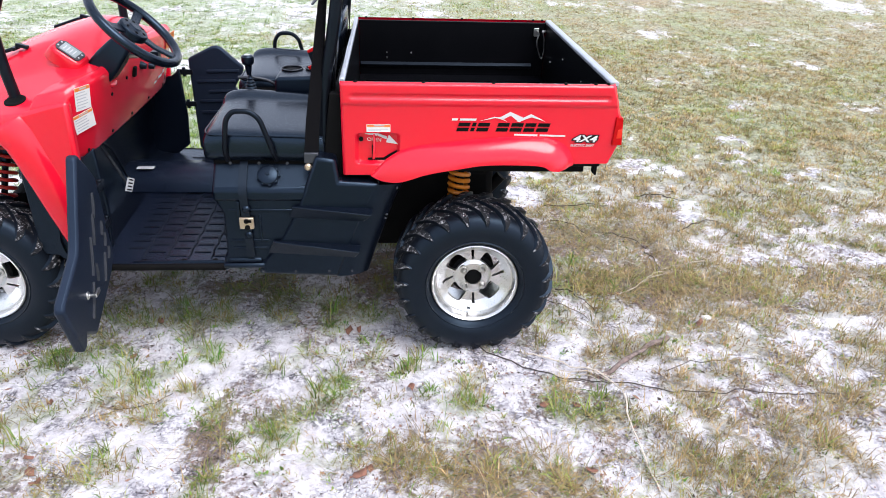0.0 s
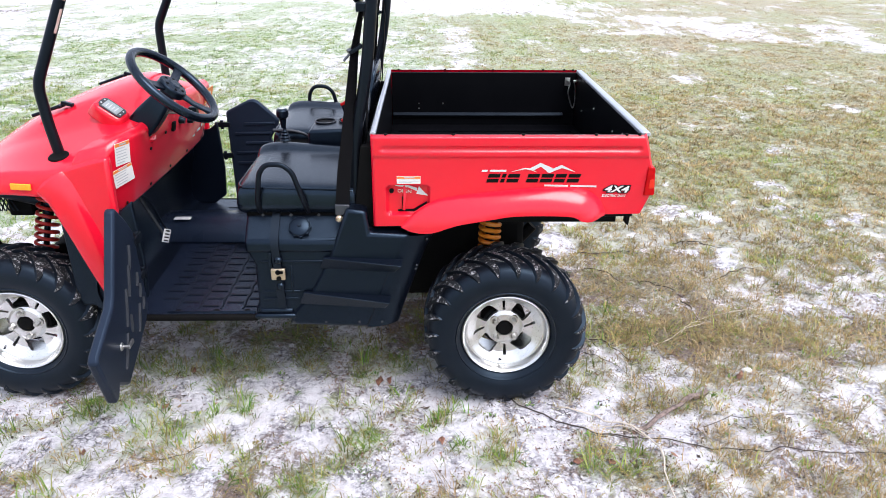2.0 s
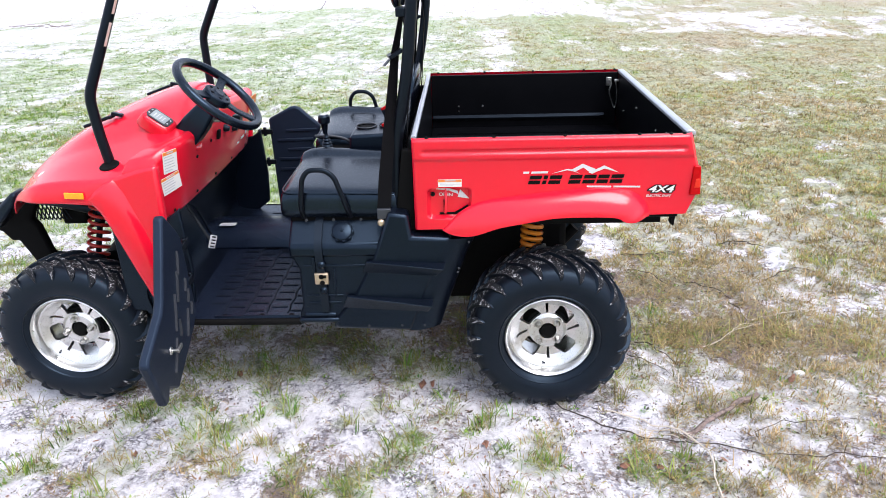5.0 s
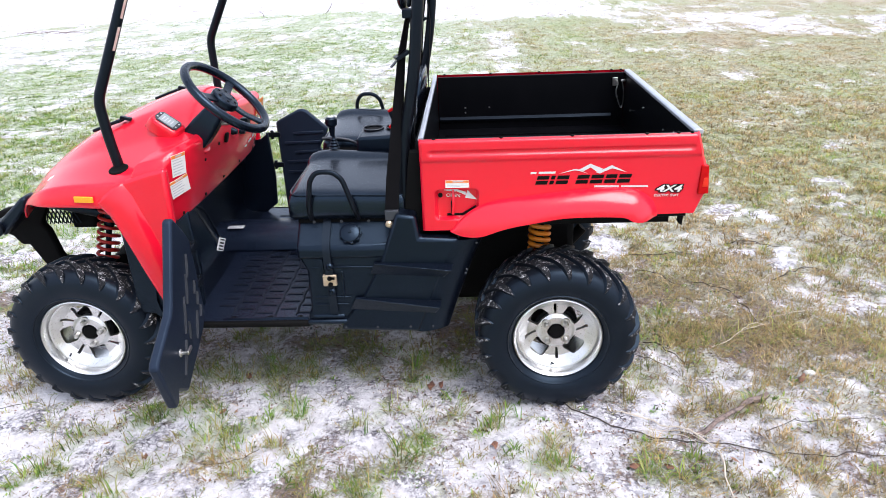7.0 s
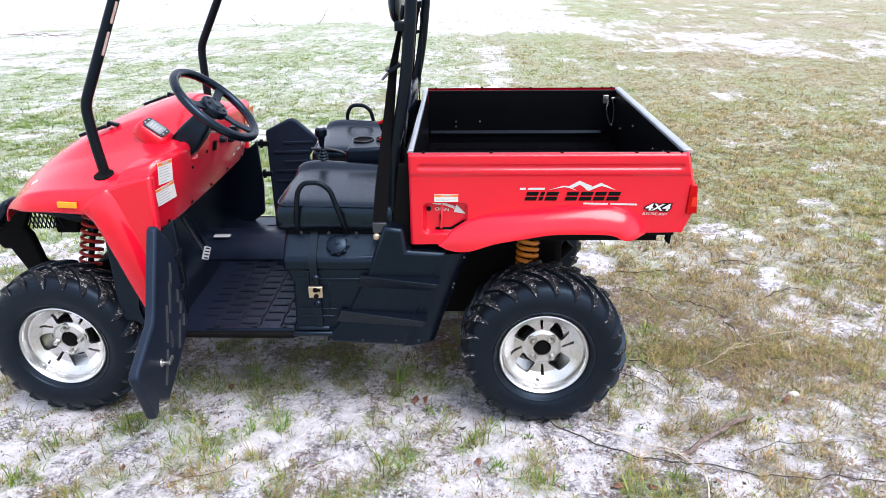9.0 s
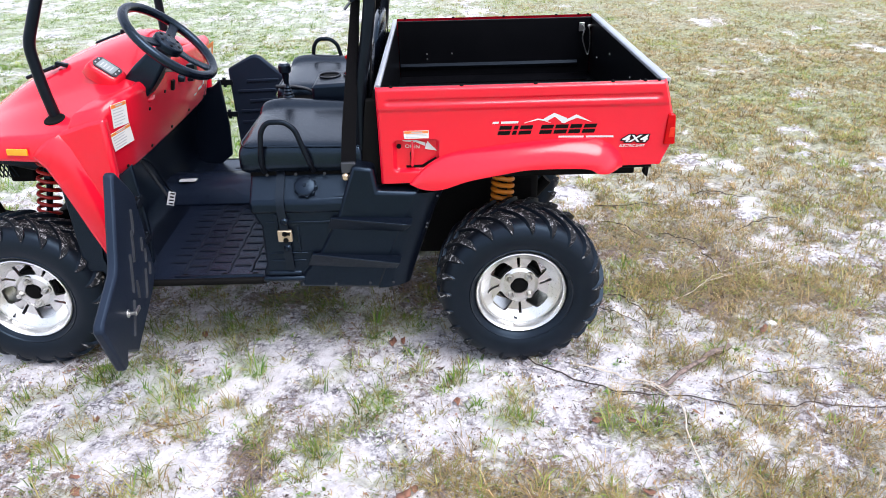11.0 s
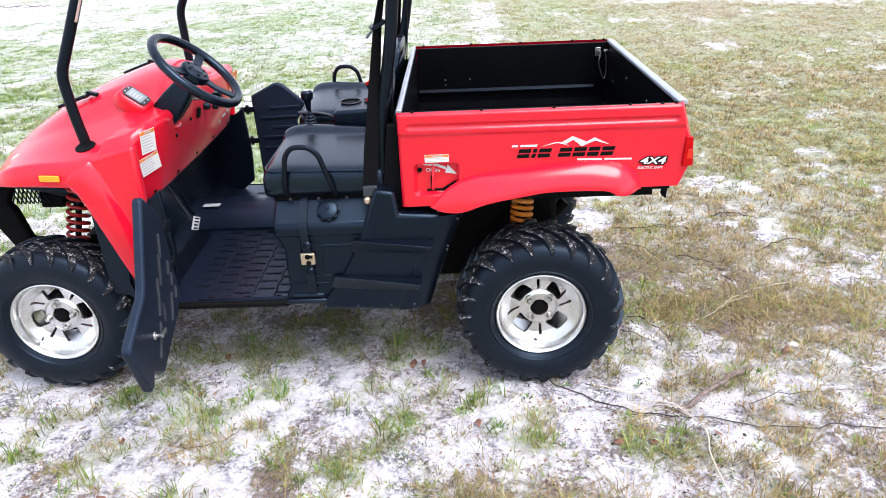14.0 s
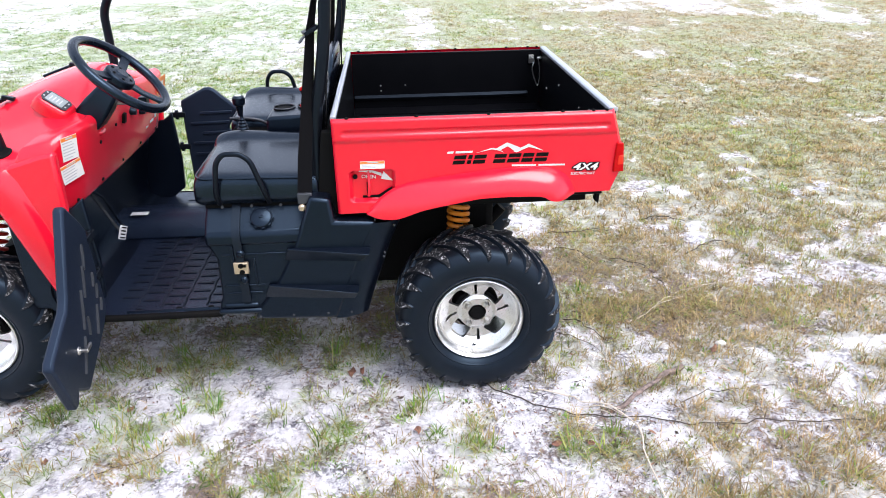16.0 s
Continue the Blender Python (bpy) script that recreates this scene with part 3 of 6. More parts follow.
def grass(name, label, x0, x1, y0, y1, tufts, blades, spread, length, width, seed, floor_cover=0.06, lean=0.6, spots=None, dry=None, rise=0.0, fall=0.0):
    """Many small tufts of bent blades, thick where the cover is."""
    rs = np.random.RandomState(seed)
    cx, cy = rs.uniform(x0, x1, tufts), rs.uniform(y0, y1, tufts)
    keep = rs.rand(tufts) < np.maximum(cover(cx, cy), floor_cover) * (1 - 0.45 * near_to(MULCH, cx, cy))
    if rise:                                   # thin out towards the strip's near edge
        keep &= rs.rand(tufts) < ss(y0, y0 + rise, cy)
    if fall:                                   # and towards its far edge
        keep &= rs.rand(tufts) < ss(y1, y1 - fall, cy)
    cx, cy = cx[keep], cy[keep]
    if spots is not None:
        cx, cy = np.array([p[0] for p in spots]), np.array([p[1] for p in spots])
    big = rs.uniform(0.55, 1.35, len(cx)) * (0.7 + 0.5 * cover(cx, cy))
    k = rs.poisson(blades, len(cx)).clip(2)
    who = np.repeat(np.arange(len(cx)), k)
    n = len(who)
    a = rs.uniform(0, 2 * np.pi, n)
    r = spread * np.sqrt(rs.rand(n)) * big[who]
    bx, by = cx[who] + r * np.cos(a), cy[who] + r * np.sin(a)
    bz = relief(bx, by) - 0.002
    turn = a + rs.normal(0, 0.9, n)
    L = length * rs.uniform(0.4, 1.25, n) * big[who]
    tilt = np.clip(np.abs(rs.normal(lean, 0.45, n)) + 0.55 * near_to(MULCH, cx, cy)[who], 0.05, 1.5)
    W = width * rs.uniform(0.6, 1.3, n) / 2
    ox, oy = np.cos(turn), np.sin(turn)
    sx, sy = -oy, ox
    t1, t2 = tilt * 0.6, np.minimum(tilt * 1.5, 1.65)
    mx, mz = 0.55 * L * np.sin(t1), 0.55 * L * np.cos(t1)
    ex, ez = mx + 0.45 * L * np.sin(t2), np.maximum(mz + 0.45 * L * np.cos(t2), 0.003)
    V = np.empty((n, 5, 3), np.float32)
    for q, (f, h, w) in enumerate(((0, 0, -1), (0, 0, 1), (mx, mz, 0.8), (mx, mz, -0.8), (ex, ez, 0))):
        V[:, q, 0] = bx + ox * f + sx * W * w
        V[:, q, 1] = by + oy * f + sy * W * w
        V[:, q, 2] = bz + h
    me = bpy.data.meshes.new(name)
    me.vertices.add(n * 5)
    me.vertices.foreach_set("co", V.reshape(-1))
    loops = (np.arange(n)[:, None] * 5 + np.array([0, 1, 2, 3, 3, 2, 4])).reshape(-1)
    me.loops.add(n * 7)
    me.loops.foreach_set("vertex_index", loops.astype(np.int32))
    me.polygons.add(n * 2)
    me.polygons.foreach_set("loop_start", (np.arange(n)[:, None] * 7 + np.array([0, 4])).reshape(-1).astype(np.int32))
    me.update(calc_edges=True)
    at = me.attributes.new("dry", "FLOAT", "POINT")
    at.data.foreach_set("value", np.repeat(np.clip((dryness(bx, by) if dry is None else np.full(n, dry)) + rs.normal(0, 0.15, len(cx))[who], 0, 1.1), 5).astype(np.float32))
    at = me.attributes.new("tone", "FLOAT", "POINT")
    at.data.foreach_set("value", np.repeat((0.42 + 0.95 * rs.rand(len(cx)) ** 0.8)[who], 5).astype(np.float32))
    me.materials.append(BLADES)
    me.shade_smooth()
    return tagged(new(name, me), label, "grass", kind="stuff")


def scatter(patches, thick, seed):
    """Tuft places inside the patches, thick of them for a square metre."""
    rs = np.random.RandomState(seed)
    out = []
    for a, b, r in patches:
        k = max(3, int(thick * 3.14 * r * r * rs.uniform(0.6, 1.4)))
        t, q = rs.uniform(0, 2 * np.pi, k), r * rs.rand(k) ** 0.7 * rs.uniform(0.7, 1.4, k)
        out += list(zip(a + q * np.cos(t), b + q * np.sin(t)))
    return out


grass("grass", "thin green and straw-coloured grass tufts on sand", -3.4, 3.2, -1.5, 1.4, 12000, 9, 0.024, 0.048, 0.0032, 1, 0.04, 1.35)
grass("grass", "single taller green blades standing in sand", -3.2, 2.8, -1.4, 1.0, 1300, 4, 0.022, 0.085, 0.0030, 5, 0.35, 0.8)
grass("grass", "olive and straw-coloured turf on sandy ground", -6.5, 7.0, 1.2, 7.6, 32000, 13, 0.030, 0.042, 0.0050, 2, 0.02, 1.45, fall=4.5)
grass("grass", "patchy olive grass over pale sand farther off", -12, 11, 3.2, 14, 30000, 11, 0.055, 0.032, 0.0070, 3, 0.01, 1.45, rise=3.5, fall=4.5)
grass("grass", "distant thin grass over pale sand", -20, 16, 9, 24, 9000, 9, 0.13, 0.028, 0.016, 6, 0.01, 1.45, rise=4.0, fall=5.0)
grass("grass", "sparse distant grass patches on white sand", -34, 34, 22, 42, 6000, 6, 0.2, 0.045, 0.028, 4, 0.02, 1.4)
grass("grass", "thin patchy grass on open sand", -9.0, 9.0, -7.0, -1.5, 15000, 8, 0.045, 0.050, 0.0055, 21, 0.06, 1.4)
for k, (x0, x1) in enumerate(((-9.0, -3.4), (3.2, 9.0))):
    grass("grass", "thin patchy grass on open sand", x0, x1, -1.5, 1.4, 4500, 9, 0.045, 0.050, 0.0055, 22 + k, 0.06, 1.4)
grass("grass", "bright green grass clumps standing in white sand", 0, 1, 0, 1, 1, 9, 0.020, 0.070, 0.0042, 11, 1.0, 0.95, scatter(GREEN_PATCHES, 135, 31), 0.10)
grass("grass", "straw-coloured dry grass clumps on sand", 0, 1, 0, 1, 1, 11, 0.026, 0.064, 0.0032, 12, 1.0, 1.15, scatter(STRAW_PATCHES, 170, 32), 0.60)
grass("grass", "olive green blades among dry grass clumps", 0, 1, 0, 1, 1, 8, 0.026, 0.062, 0.0036, 15, 1.0, 0.95, scatter(STRAW_PATCHES, 120, 33), 0.30)
grass("dead_stems", "flattened dead grass stems strewn over sand", 0, 1, 0, 1, 1, 8, 0.06, 0.10, 0.0021, 16, 1.0, 1.5, scatter(MULCH + STRAW_PATCHES, 200, 34), 0.70)
grass("dead_stems", "flattened dead grass stems strewn over sand", -3.2, 2.8, -1.4, 1.2, 7000, 4, 0.05, 0.050, 0.0020, 14, 0.35, 1.5, None, 0.62)
grass("weeds", "small flat green weeds scattered on sand", -3.0, 2.6, -1.4, 1.2, 2200, 9, 0.016, 0.017, 0.0060, 13, 0.35, 1.1, None, 0.16)


# ---- the utility vehicle ----
utv = thing("utility_vehicle", "red and black two-seat utility vehicle with open cargo bed", "vehicle", (-0.92, YC, 0))


def loft(bm, sections, cap=True, closed=True):
    """Sections of equally many points, joined one to the next."""
    rings = [[bm.verts.new(p) for p in s] for s in sections]
    for a, b in zip(rings, rings[1:]):
        for j in range(len(a) if closed else len(a) - 1):
            k = (j + 1) % len(a)
            bm.faces.new((a[j], a[k], b[k], b[j]))
    if cap and closed:
        bm.faces.new(rings[0][::-1])
        bm.faces.new(rings[-1])
    return bm


def make_mesh(bm, name, *mats):
    bmesh.ops.recalc_face_normals(bm, faces=bm.faces)
    me = bpy.data.meshes.new(name)
    bm.to_mesh(me)
    bm.free()
    for m in mats:
        me.materials.append(m)
    return me


# wheels -----------------------------------------------------------------
def tyre_mesh(w0, w1, R):
    """Carcass from w0 (outer) to w1 (inner) along y, with chevron lugs."""
    bm = B()
    k = R / 0.313
    mid = (w0 + w1) / 2
    half = (w1 - w0) / 2
    prof = [(0.160, 0.55), (0.168, 0.74), (0.176, 0.80), (0.182, 0.87), (0.20, 0.955), (0.225, 1.0), (0.252, 0.985), (0.275, 0.92), (0.291, 0.79), (0.2985, 0.55), (0.3005, 0.25)]
    prof = [(r * k, mid - h * half) for r, h in prof] + [(0.301 * k, mid)] + [(r * k, mid + h * half) for r, h in reversed(prof)]
    add_lathe(bm, prof, seg=88)
    # a fine bead ring next to the rim
    for side in (-1, 1):
        add_lathe(bm, [(0.186 * k, mid + side * half * 0.89), (0.190 * k, mid + side * half * 0.945), (0.194 * k, mid + side * half * 0.92)], seg=88)
    for f in bm.faces:
        c = f.calc_center_median()
        f.material_index = 1 if math.hypot(c.x, c.z) > 0.2992 * k else 0
    return make_mesh(bm, "tyre", RUBBER, DUSTY)


LUGS = 23
LUG_ROWS = ((-0.10, 0.298, 0.312, 0.00, 0.085), (0.12, 0.298, 0.313, 0.10, 0.095), (0.34, 0.297, 0.313, 0.19, 0.105), (0.55, 0.295, 0.312, 0.265, 0.110), (0.72, 0.290, 0.308, 0.315, 0.112), (0.83, 0.282, 0.300, 0.345, 0.108), (0.90, 0.276, 0.290, 0.362, 0.084), (0.945, 0.268, 0.277, 0.374, 0.052), (0.975, 0.260, 0.263, 0.374, 0.018))


def lug_mesh(w0, w1, R, side):
    """One swept tread block, from the middle of the tread down to the shoulder."""
    bm = B()
    k, mid, half = R / 0.313, (w0 + w1) / 2, (w1 - w0) / 2
    rings = []
    for h, rb, rt, sweep, wid in LUG_ROWS:
        y = mid + side * h * half
        yt = mid + side * h * half * (1.0 + (0.012 if h > 0.5 else 0))
        ring = []
        for a, r, yy in ((-0.5, rb - 0.004, y), (-0.36, rt, yt), (0.36, rt, yt), (0.5, rb - 0.004, y)):
            th = -sweep - a * wid * 1.15
            ring.append(bm.verts.new((r * k * math.cos(th), yy, r * k * math.sin(th))))
        rings.append(ring)
    for a, b in zip(rings, rings[1:]):
        for j in range(3):
            f = bm.faces.new((a[j], a[j + 1], b[j + 1], b[j]))
            f.material_index = 1 if j == 1 else 0
    bm.faces.new(rings[0])
    bm.faces.new(rings[-1][::-1])
    return make_mesh(bm, "tread_lug", RUBBER, DUSTY)


def rim_mesh(back):
    """Cast wheel: stepped lip, dished face with four wide windows and four slots."""
    bm = B()
    add_lathe(bm, [(0.150, back), (0.150, 0.0), (0.152, -0.03), (0.156, -0.045), (0.160, -0.052), (0.165, -0.056), (0.1685, -0.054), (0.170, -0.048), (0.166, -0.040), (0.160, -0.03), (0.156, 0.0), (0.156, back)], seg=96)
    nu, nv = 360, 60

    def face(u, v):
        a = 2 * math.pi * u
        r = 0.034 + (0.1515 - 0.034) * v
        y = lin(((0.034, 0.004), (0.060, 0.004), (0.072, 0.013), (0.112, 0.010), (0.130, -0.004), (0.146, -0.018), (0.152, -0.020)), r)
        return (r * math.cos(a), y, r * math.sin(a))

    def keep(u, v):
        r = 0.034 + (0.1515 - 0.034) * v
        a, quarter = (u * 360) % 90, int((u * 360 + 45) // 90) % 4
        across = abs(radians(a - 45 - (r - 0.10) * 90) * r) - 0.024
        up = abs(r - 0.097) - 0.013
        wide = math.hypot(max(across, 0), max(up, 0)) < 0.012          # windows with round corners
        off = a if a < 45 else a - 90
        slot = abs(off - (r - 0.085) * (240 if quarter % 2 == 0 else 0)) < 2.9 and 0.078 < r < 0.122
        return not (wide or slot)

    v = [[bm.verts.new(face(i / nu, j / nv)) for j in range(nv + 1)] for i in range(nu)]
    w = [[bm.verts.new(Vector(face(i / nu, j / nv)) + Vector((0, 0.016, 0))) for j in range(nv + 1)] for i in range(nu)]
    K = [[keep((i + 0.5) / nu, (j + 0.5) / nv) for j in range(nv)] for i in range(nu)]
    for i in range(nu):
        p = (i + 1) % nu
        for j in range(nv):
            if not K[i][j]:
                continue
            bm.faces.new((v[i][j], v[p][j], v[p][j + 1], v[i][j + 1]))
            bm.faces.new((w[i][j + 1], w[p][j + 1], w[p][j], w[i][j]))
            if not K[p][j]:
                bm.faces.new((v[p][j], w[p][j], w[p][j + 1], v[p][j + 1]))
            if not K[i - 1][j]:
                bm.faces.new((v[i][j + 1], w[i][j + 1], w[i][j], v[i][j]))
            if j + 1 < nv and not K[i][j + 1]:
                bm.faces.new((v[i][j + 1], v[p][j + 1], w[p][j + 1], w[i][j + 1]))
            if j and not K[i][j - 1]:
                bm.faces.new((w[i][j], w[p][j], v[p][j], v[i][j]))
    bmesh.ops.delete(bm, geom=[x for x in bm.verts if not x.link_faces], context="VERTS")
    bmesh.ops.recalc_face_normals(bm, faces=bm.faces)
    me = bpy.data.meshes.new("wheel")
    bm.to_mesh(me)
    bm.free()
    me.materials.append(ALU)
    return me


CAP = make_mesh(add_lathe(B(), [(0, -0.004), (0.022, -0.004), (0.0275, -0.001), (0.029, 0.006), (0.034, 0.010), (0.034, 0.02)], seg=28), "centre_cap", MATTE)
NUT = make_mesh(add_lathe(add_lathe(B(), [(0, -0.024), (0.006, -0.023), (0.0095, -0.017), (0.0095, 0.010)], seg=6), [(0.009, -0.002), (0.0145, -0.001), (0.0155, 0.008)], seg=16), "lug_nut", STEEL)
NUT.transform(Matrix.Diagonal((1.25, 1.15, 1.25, 1)))
DRUM = make_mesh(add_lathe(B(), [(0, 0.03), (0.085, 0.03), (0.09, 0.04), (0.09, 0.09), (0.03, 0.10), (0.03, 0.2), (0, 0.2)], seg=32), "brake_drum", MATTE)
SIZE_R, SIZE_F = (-0.080, 0.175, 0.314), (-0.072, 0.130, 0.310)
REAR = (tyre_mesh(*SIZE_R), rim_mesh(0.15), lug_mesh(*SIZE_R, -1), lug_mesh(*SIZE_R, 1))
FRONT = (tyre_mesh(*SIZE_F), rim_mesh(0.11), lug_mesh(*SIZE_F, -1), lug_mesh(*SIZE_F, 1))
VALVE = make_mesh(add_tube(B(), [(0.135, -0.005, 0), (0.125, -0.03, 0.004)], 0.004, 8), "valve", RUBBER)


def wheel(x, y, z, turn, spin, kit):
    tyre, rim, lug_out, lug_in = kit
    m = pose(x, y, z, 0, 0, turn) @ pose(0, 0, 0, 0, spin, 0)
    w = put_mesh("wheel", rim, None, utv, "machined aluminium wheel with black rubber tyre", smooth=30, place=m)
    for name, me, n in (("tyre", tyre, 1), ("centre_cap", CAP, 1), ("lug_nut", NUT, 4), ("brake_drum", DRUM, 1), ("valve", VALVE, 1)):
        for i in range(n):
            o = put_mesh(name, me, None, None, {"tyre": "knobbly black tyre with sand on its lugs"}.get(name, ""))
            o.parent = w
            if name == "lug_nut":
                a = radians(45 + 90 * i)
                o.location = (0.050 * math.cos(a), 0.004, 0.050 * math.sin(a))
            if name == "valve":
                o.rotation_euler = (0, radians(100), 0)
    for i in range(2 * LUGS):
        o = put_mesh("tread_lug", lug_out if i < LUGS else lug_in, None, None)
        o.parent = w
        o.rotation_euler = (0, 2 * math.pi * (i % LUGS + (0.5 if i < LUGS else 0)) / LUGS, 0)
    return w


wheel(0, 0, 0.314, 0, -3, REAR)
wheel(0, 2 * YC, 0.314, 180, 20, REAR)
wheel(-1.87, 0.055, 0.310, 0, 36, FRONT)
wheel(-1.87, 2 * YC - 0.055, 0.310, 180, 55, FRONT)

# chassis ------------------------------------------------------------------
bm = B()
for y in (0.36, 0.82):
    add_tube(bm, rounded([(-2.15, y, 0.52), (-1.6, y, 0.36), (-0.5, y, 0.34), (0.0, y, 0.44), (0.14, y, 0.60)], 0.15), 0.024, 10)
for x, z in ((-1.9, 0.45), (-1.3, 0.36), (-0.6, 0.345), (0.0, 0.45)):
    add_tube(bm, [(x, 0.30, z), (x, 2 * YC - 0.30, z)], 0.02, 10)
part("chassis", bm, MATTE, utv)
bm = B()
add_box(bm, (-0.52, 0.30, 0.30), (0.10, 0.88, 0.66))
part("engine_block", bm, MATTE, utv, bevel=0.03)
bm = add_tube(B(), [(0, 0.10, 0.314), (0, 2 * YC - 0.10, 0.314)], 0.03, 14)
part("rear_axle", bm, MATTE, utv)
for y, s in ((0.10, 1), (2 * YC - 0.10, -1)):
    bm = B()
    add_tube(bm, [(0.02, y + s * 0.06, 0.30), (-0.30, y + s * 0.26, 0.36)], 0.018, 10)
    add_tube(bm, [(0.02, y + s * 0.06, 0.30), (0.18, y + s * 0.26, 0.40)], 0.018, 10)
    part("rear_suspension_arm", bm, PAINT, utv)
    bm = B()
    add_tube(bm, [(-1.87, y + s * 0.08, 0.27), (-1.70, y + s * 0.30, 0.36)], 0.016, 10)
    add_tube(bm, [(-1.87, y + s * 0.08, 0.27), (-2.00, y + s * 0.30, 0.36)], 0.016, 10)
    add_tube(bm, [(-1.84, y + s * 0.09, 0.40), (-1.70, y + s * 0.30, 0.48)], 0.014, 10)
    part("front_suspension_arm", bm, PAINT, utv)


def shock(name, top, bottom, r, wire, turns, colour, label):
    top, bottom = Vector(top), Vector(bottom)
    d = bottom - top
    body = add_tube(B(), [top, top.lerp(bottom, 0.55)], r * 0.52, 14)
    add_tube(body, [top, bottom], r * 0.30, 12)
    for t in (0.02, 0.97):
        add_tube(body, [top.lerp(bottom, t), top.lerp(bottom, t + 0.025)], r * 1.02, 18)
    s = part(name, body, PAINT, utv, label)
    q = Vector((0, 0, -1)).rotation_difference(d.normalized())
    n = turns * 20
    path = []
    for i in range(n + 1):
        a = 2 * math.pi * i / 20
        path.append(top + d * (0.03 + 0.93 * i / n) + q @ Vector((r * math.cos(a), r * math.sin(a), 0)))
    part("coil_spring", add_tube(B(), path, wire, 8), colour, s, label)


for k in (0, 1):
    f = lambda y: y if k == 0 else 2 * YC - y
    shock("rear_shock_absorber", (-0.045, f(0.24), 0.80), (-0.06, f(0.17), 0.40), 0.037, 0.0092, 15, ORANGE, "orange coil spring over a black damper")
    shock("front_shock_absorber", (-1.76, f(0.30), 0.90), (-1.82, f(0.20), 0.50), 0.039, 0.0068, 13, REDSPRING, "red coil spring over a damper")

# cargo bed ------------------------------------------------------------------
TOP = 1.09


def panel_edge(z):
    return lin(((0.755, 0.466), (0.805, 0.474), (0.874, 0.502), (0.98, 0.492), (1.012, 0.481), (1.09, 0.458)), z)


def panel_bottom(x):
    return lin(((-0.495, 0.755), (-0.36, 0.757), (-0.29, 0.79), (-0.2, 0.82), (0.2, 0.835), (0.32, 0.80), (0.51, 0.803)), x)


def side_panel(u, v):
    x = -0.492 + u * 0.98
    z = panel_bottom(x) + v * (TOP - panel_bottom(x))
    x = -0.492 + u * (panel_edge(z) + 0.492)
    y = -0.031
    y += 0.007 * smooth(1.020, 1.006, z)                                   # step below the upper band
    y += 0.007 * rbox(x, z, -0.462, 0.445, 1.030, 1.054, 0.012, 0.008)     # long groove
    y += 0.022 * rbox(x, z, -0.444, -0.289, 0.795, 0.911, 0.018, 0.008)    # lever pocket
    y += 0.012 * smooth(TOP - 0.012, TOP, z) ** 2
    y += 0.020 * smooth(0.016, 0.0, panel_edge(z) - x) ** 2
    y += 0.010 * smooth(0.010, 0.0, x + 0.492) ** 2
    return (x, y, z)


FT = ((-0.394, 0.752), (-0.326, 0.824), (-0.240, 0.863), (-0.088, 0.884), (0.107, 0.902), (0.215, 0.904), (0.275, 0.888), (0.318, 0.855), (0.336, 0.815))
FB = ((-0.393, 0.755), (-0.350, 0.743), (-0.285, 0.747), (-0.190, 0.782), (-0.073, 0.806), (0.024, 0.819), (0.195, 0.817), (0.250, 0.797), (0.333, 0.800))


def curve_at(pts, u):
    s = u * (len(pts) - 1)
    i = min(int(s), len(pts) - 2)
    t = s - i
    p = [Vector(pts[max(0, min(len(pts) - 1, i + k))]) for k in (-1, 0, 1, 2)]
    return 0.5 * ((2 * p[1]) + (p[2] - p[0]) * t + (2 * p[0] - 5 * p[1] + 4 * p[2] - p[3]) * t * t + (3 * p[1] - p[0] - 3 * p[2] + p[3]) * t ** 3)


def flare(u, v):
    a, b = curve_at(FT, u), curve_at(FB, u)
    out = 0.070 * min(1, math.sin(math.pi * min(1, u * 1.6 + 0.06) / 2) + 0.05) * (1 - 0.8 * smooth(0.90, 1.0, u))
    if v <= 0.8:
        q = v / 0.8 * math.pi / 2
        return (a.x + (b.x - a.x) * v / 0.8, -0.022 - out * math.sin(q), b.y + (a.y - b.y) * math.cos(q))
    w = (v - 0.8) / 0.2
    return (b.x, -0.022 - out + w * (out + 0.02), b.y + 0.006 * w)


bed = part("cargo_bed", add_box(B(), (-0.475, 0.004, 0.80), (0.445, 2 * YC - 0.004, 0.822)), LINER, utv, "open black-lined cargo bed with red outer sides", bevel=0.003)
for y in (0.003, 2 * YC - 0.017):
    part("bed_wall", add_box(B(), (-0.475, y, 0.78), (0.445, y + 0.014, 1.083)), LINER, bed, "black steel bed wall", bevel=0.003)
part("bed_wall", add_box(B(), (-0.492, 0.003, 0.78), (-0.476, 2 * YC - 0.003, 1.083)), LINER, bed, "black steel bed wall", bevel=0.003)
for i in range(7):
    part("floor_rib", add_box(B(), (-0.44, 0.12 + i * 0.15, 0.820), (0.41, 0.16 + i * 0.15, 0.828)), LINER, bed)
bm = B()
add_box(bm, (0.446, 0.004, 0.80), (0.470, 2 * YC - 0.004, 1.083))
add_box(bm, (0.470, 0.12, 0.86), (0.476, 2 * YC - 0.12, 1.03))
part("tailgate", bm, [LINER], bed, "black steel tailgate, closed", bevel=0.004)
for x, h in ((-0.486, 0.0095), (0.458, 0.015)):
    bm = B()
    add_prism(bm, [(x - h, 0.0, 1.079), (x + h, 0.0, 1.079), (x + h, 0.0, 1.091), (x + h * 0.6, 0.0, 1.095), (x - h * 0.6, 0.0, 1.095), (x - h, 0.0, 1.091)], (0, 2 * YC, 0))
    part("edge_rail", bm, RAIL, bed, "grey metal edge rail", bevel=0.002)
bm = B()
add_prism(bm, [(-0.470, 2 * YC - 0.019, 0.886), (0.385, 2 * YC - 0.019, 0.886), (0.385, 2 * YC - 0.036, 0.874), (-0.470, 2 * YC - 0.036, 0.874)], (0, 0.012, -0.016))
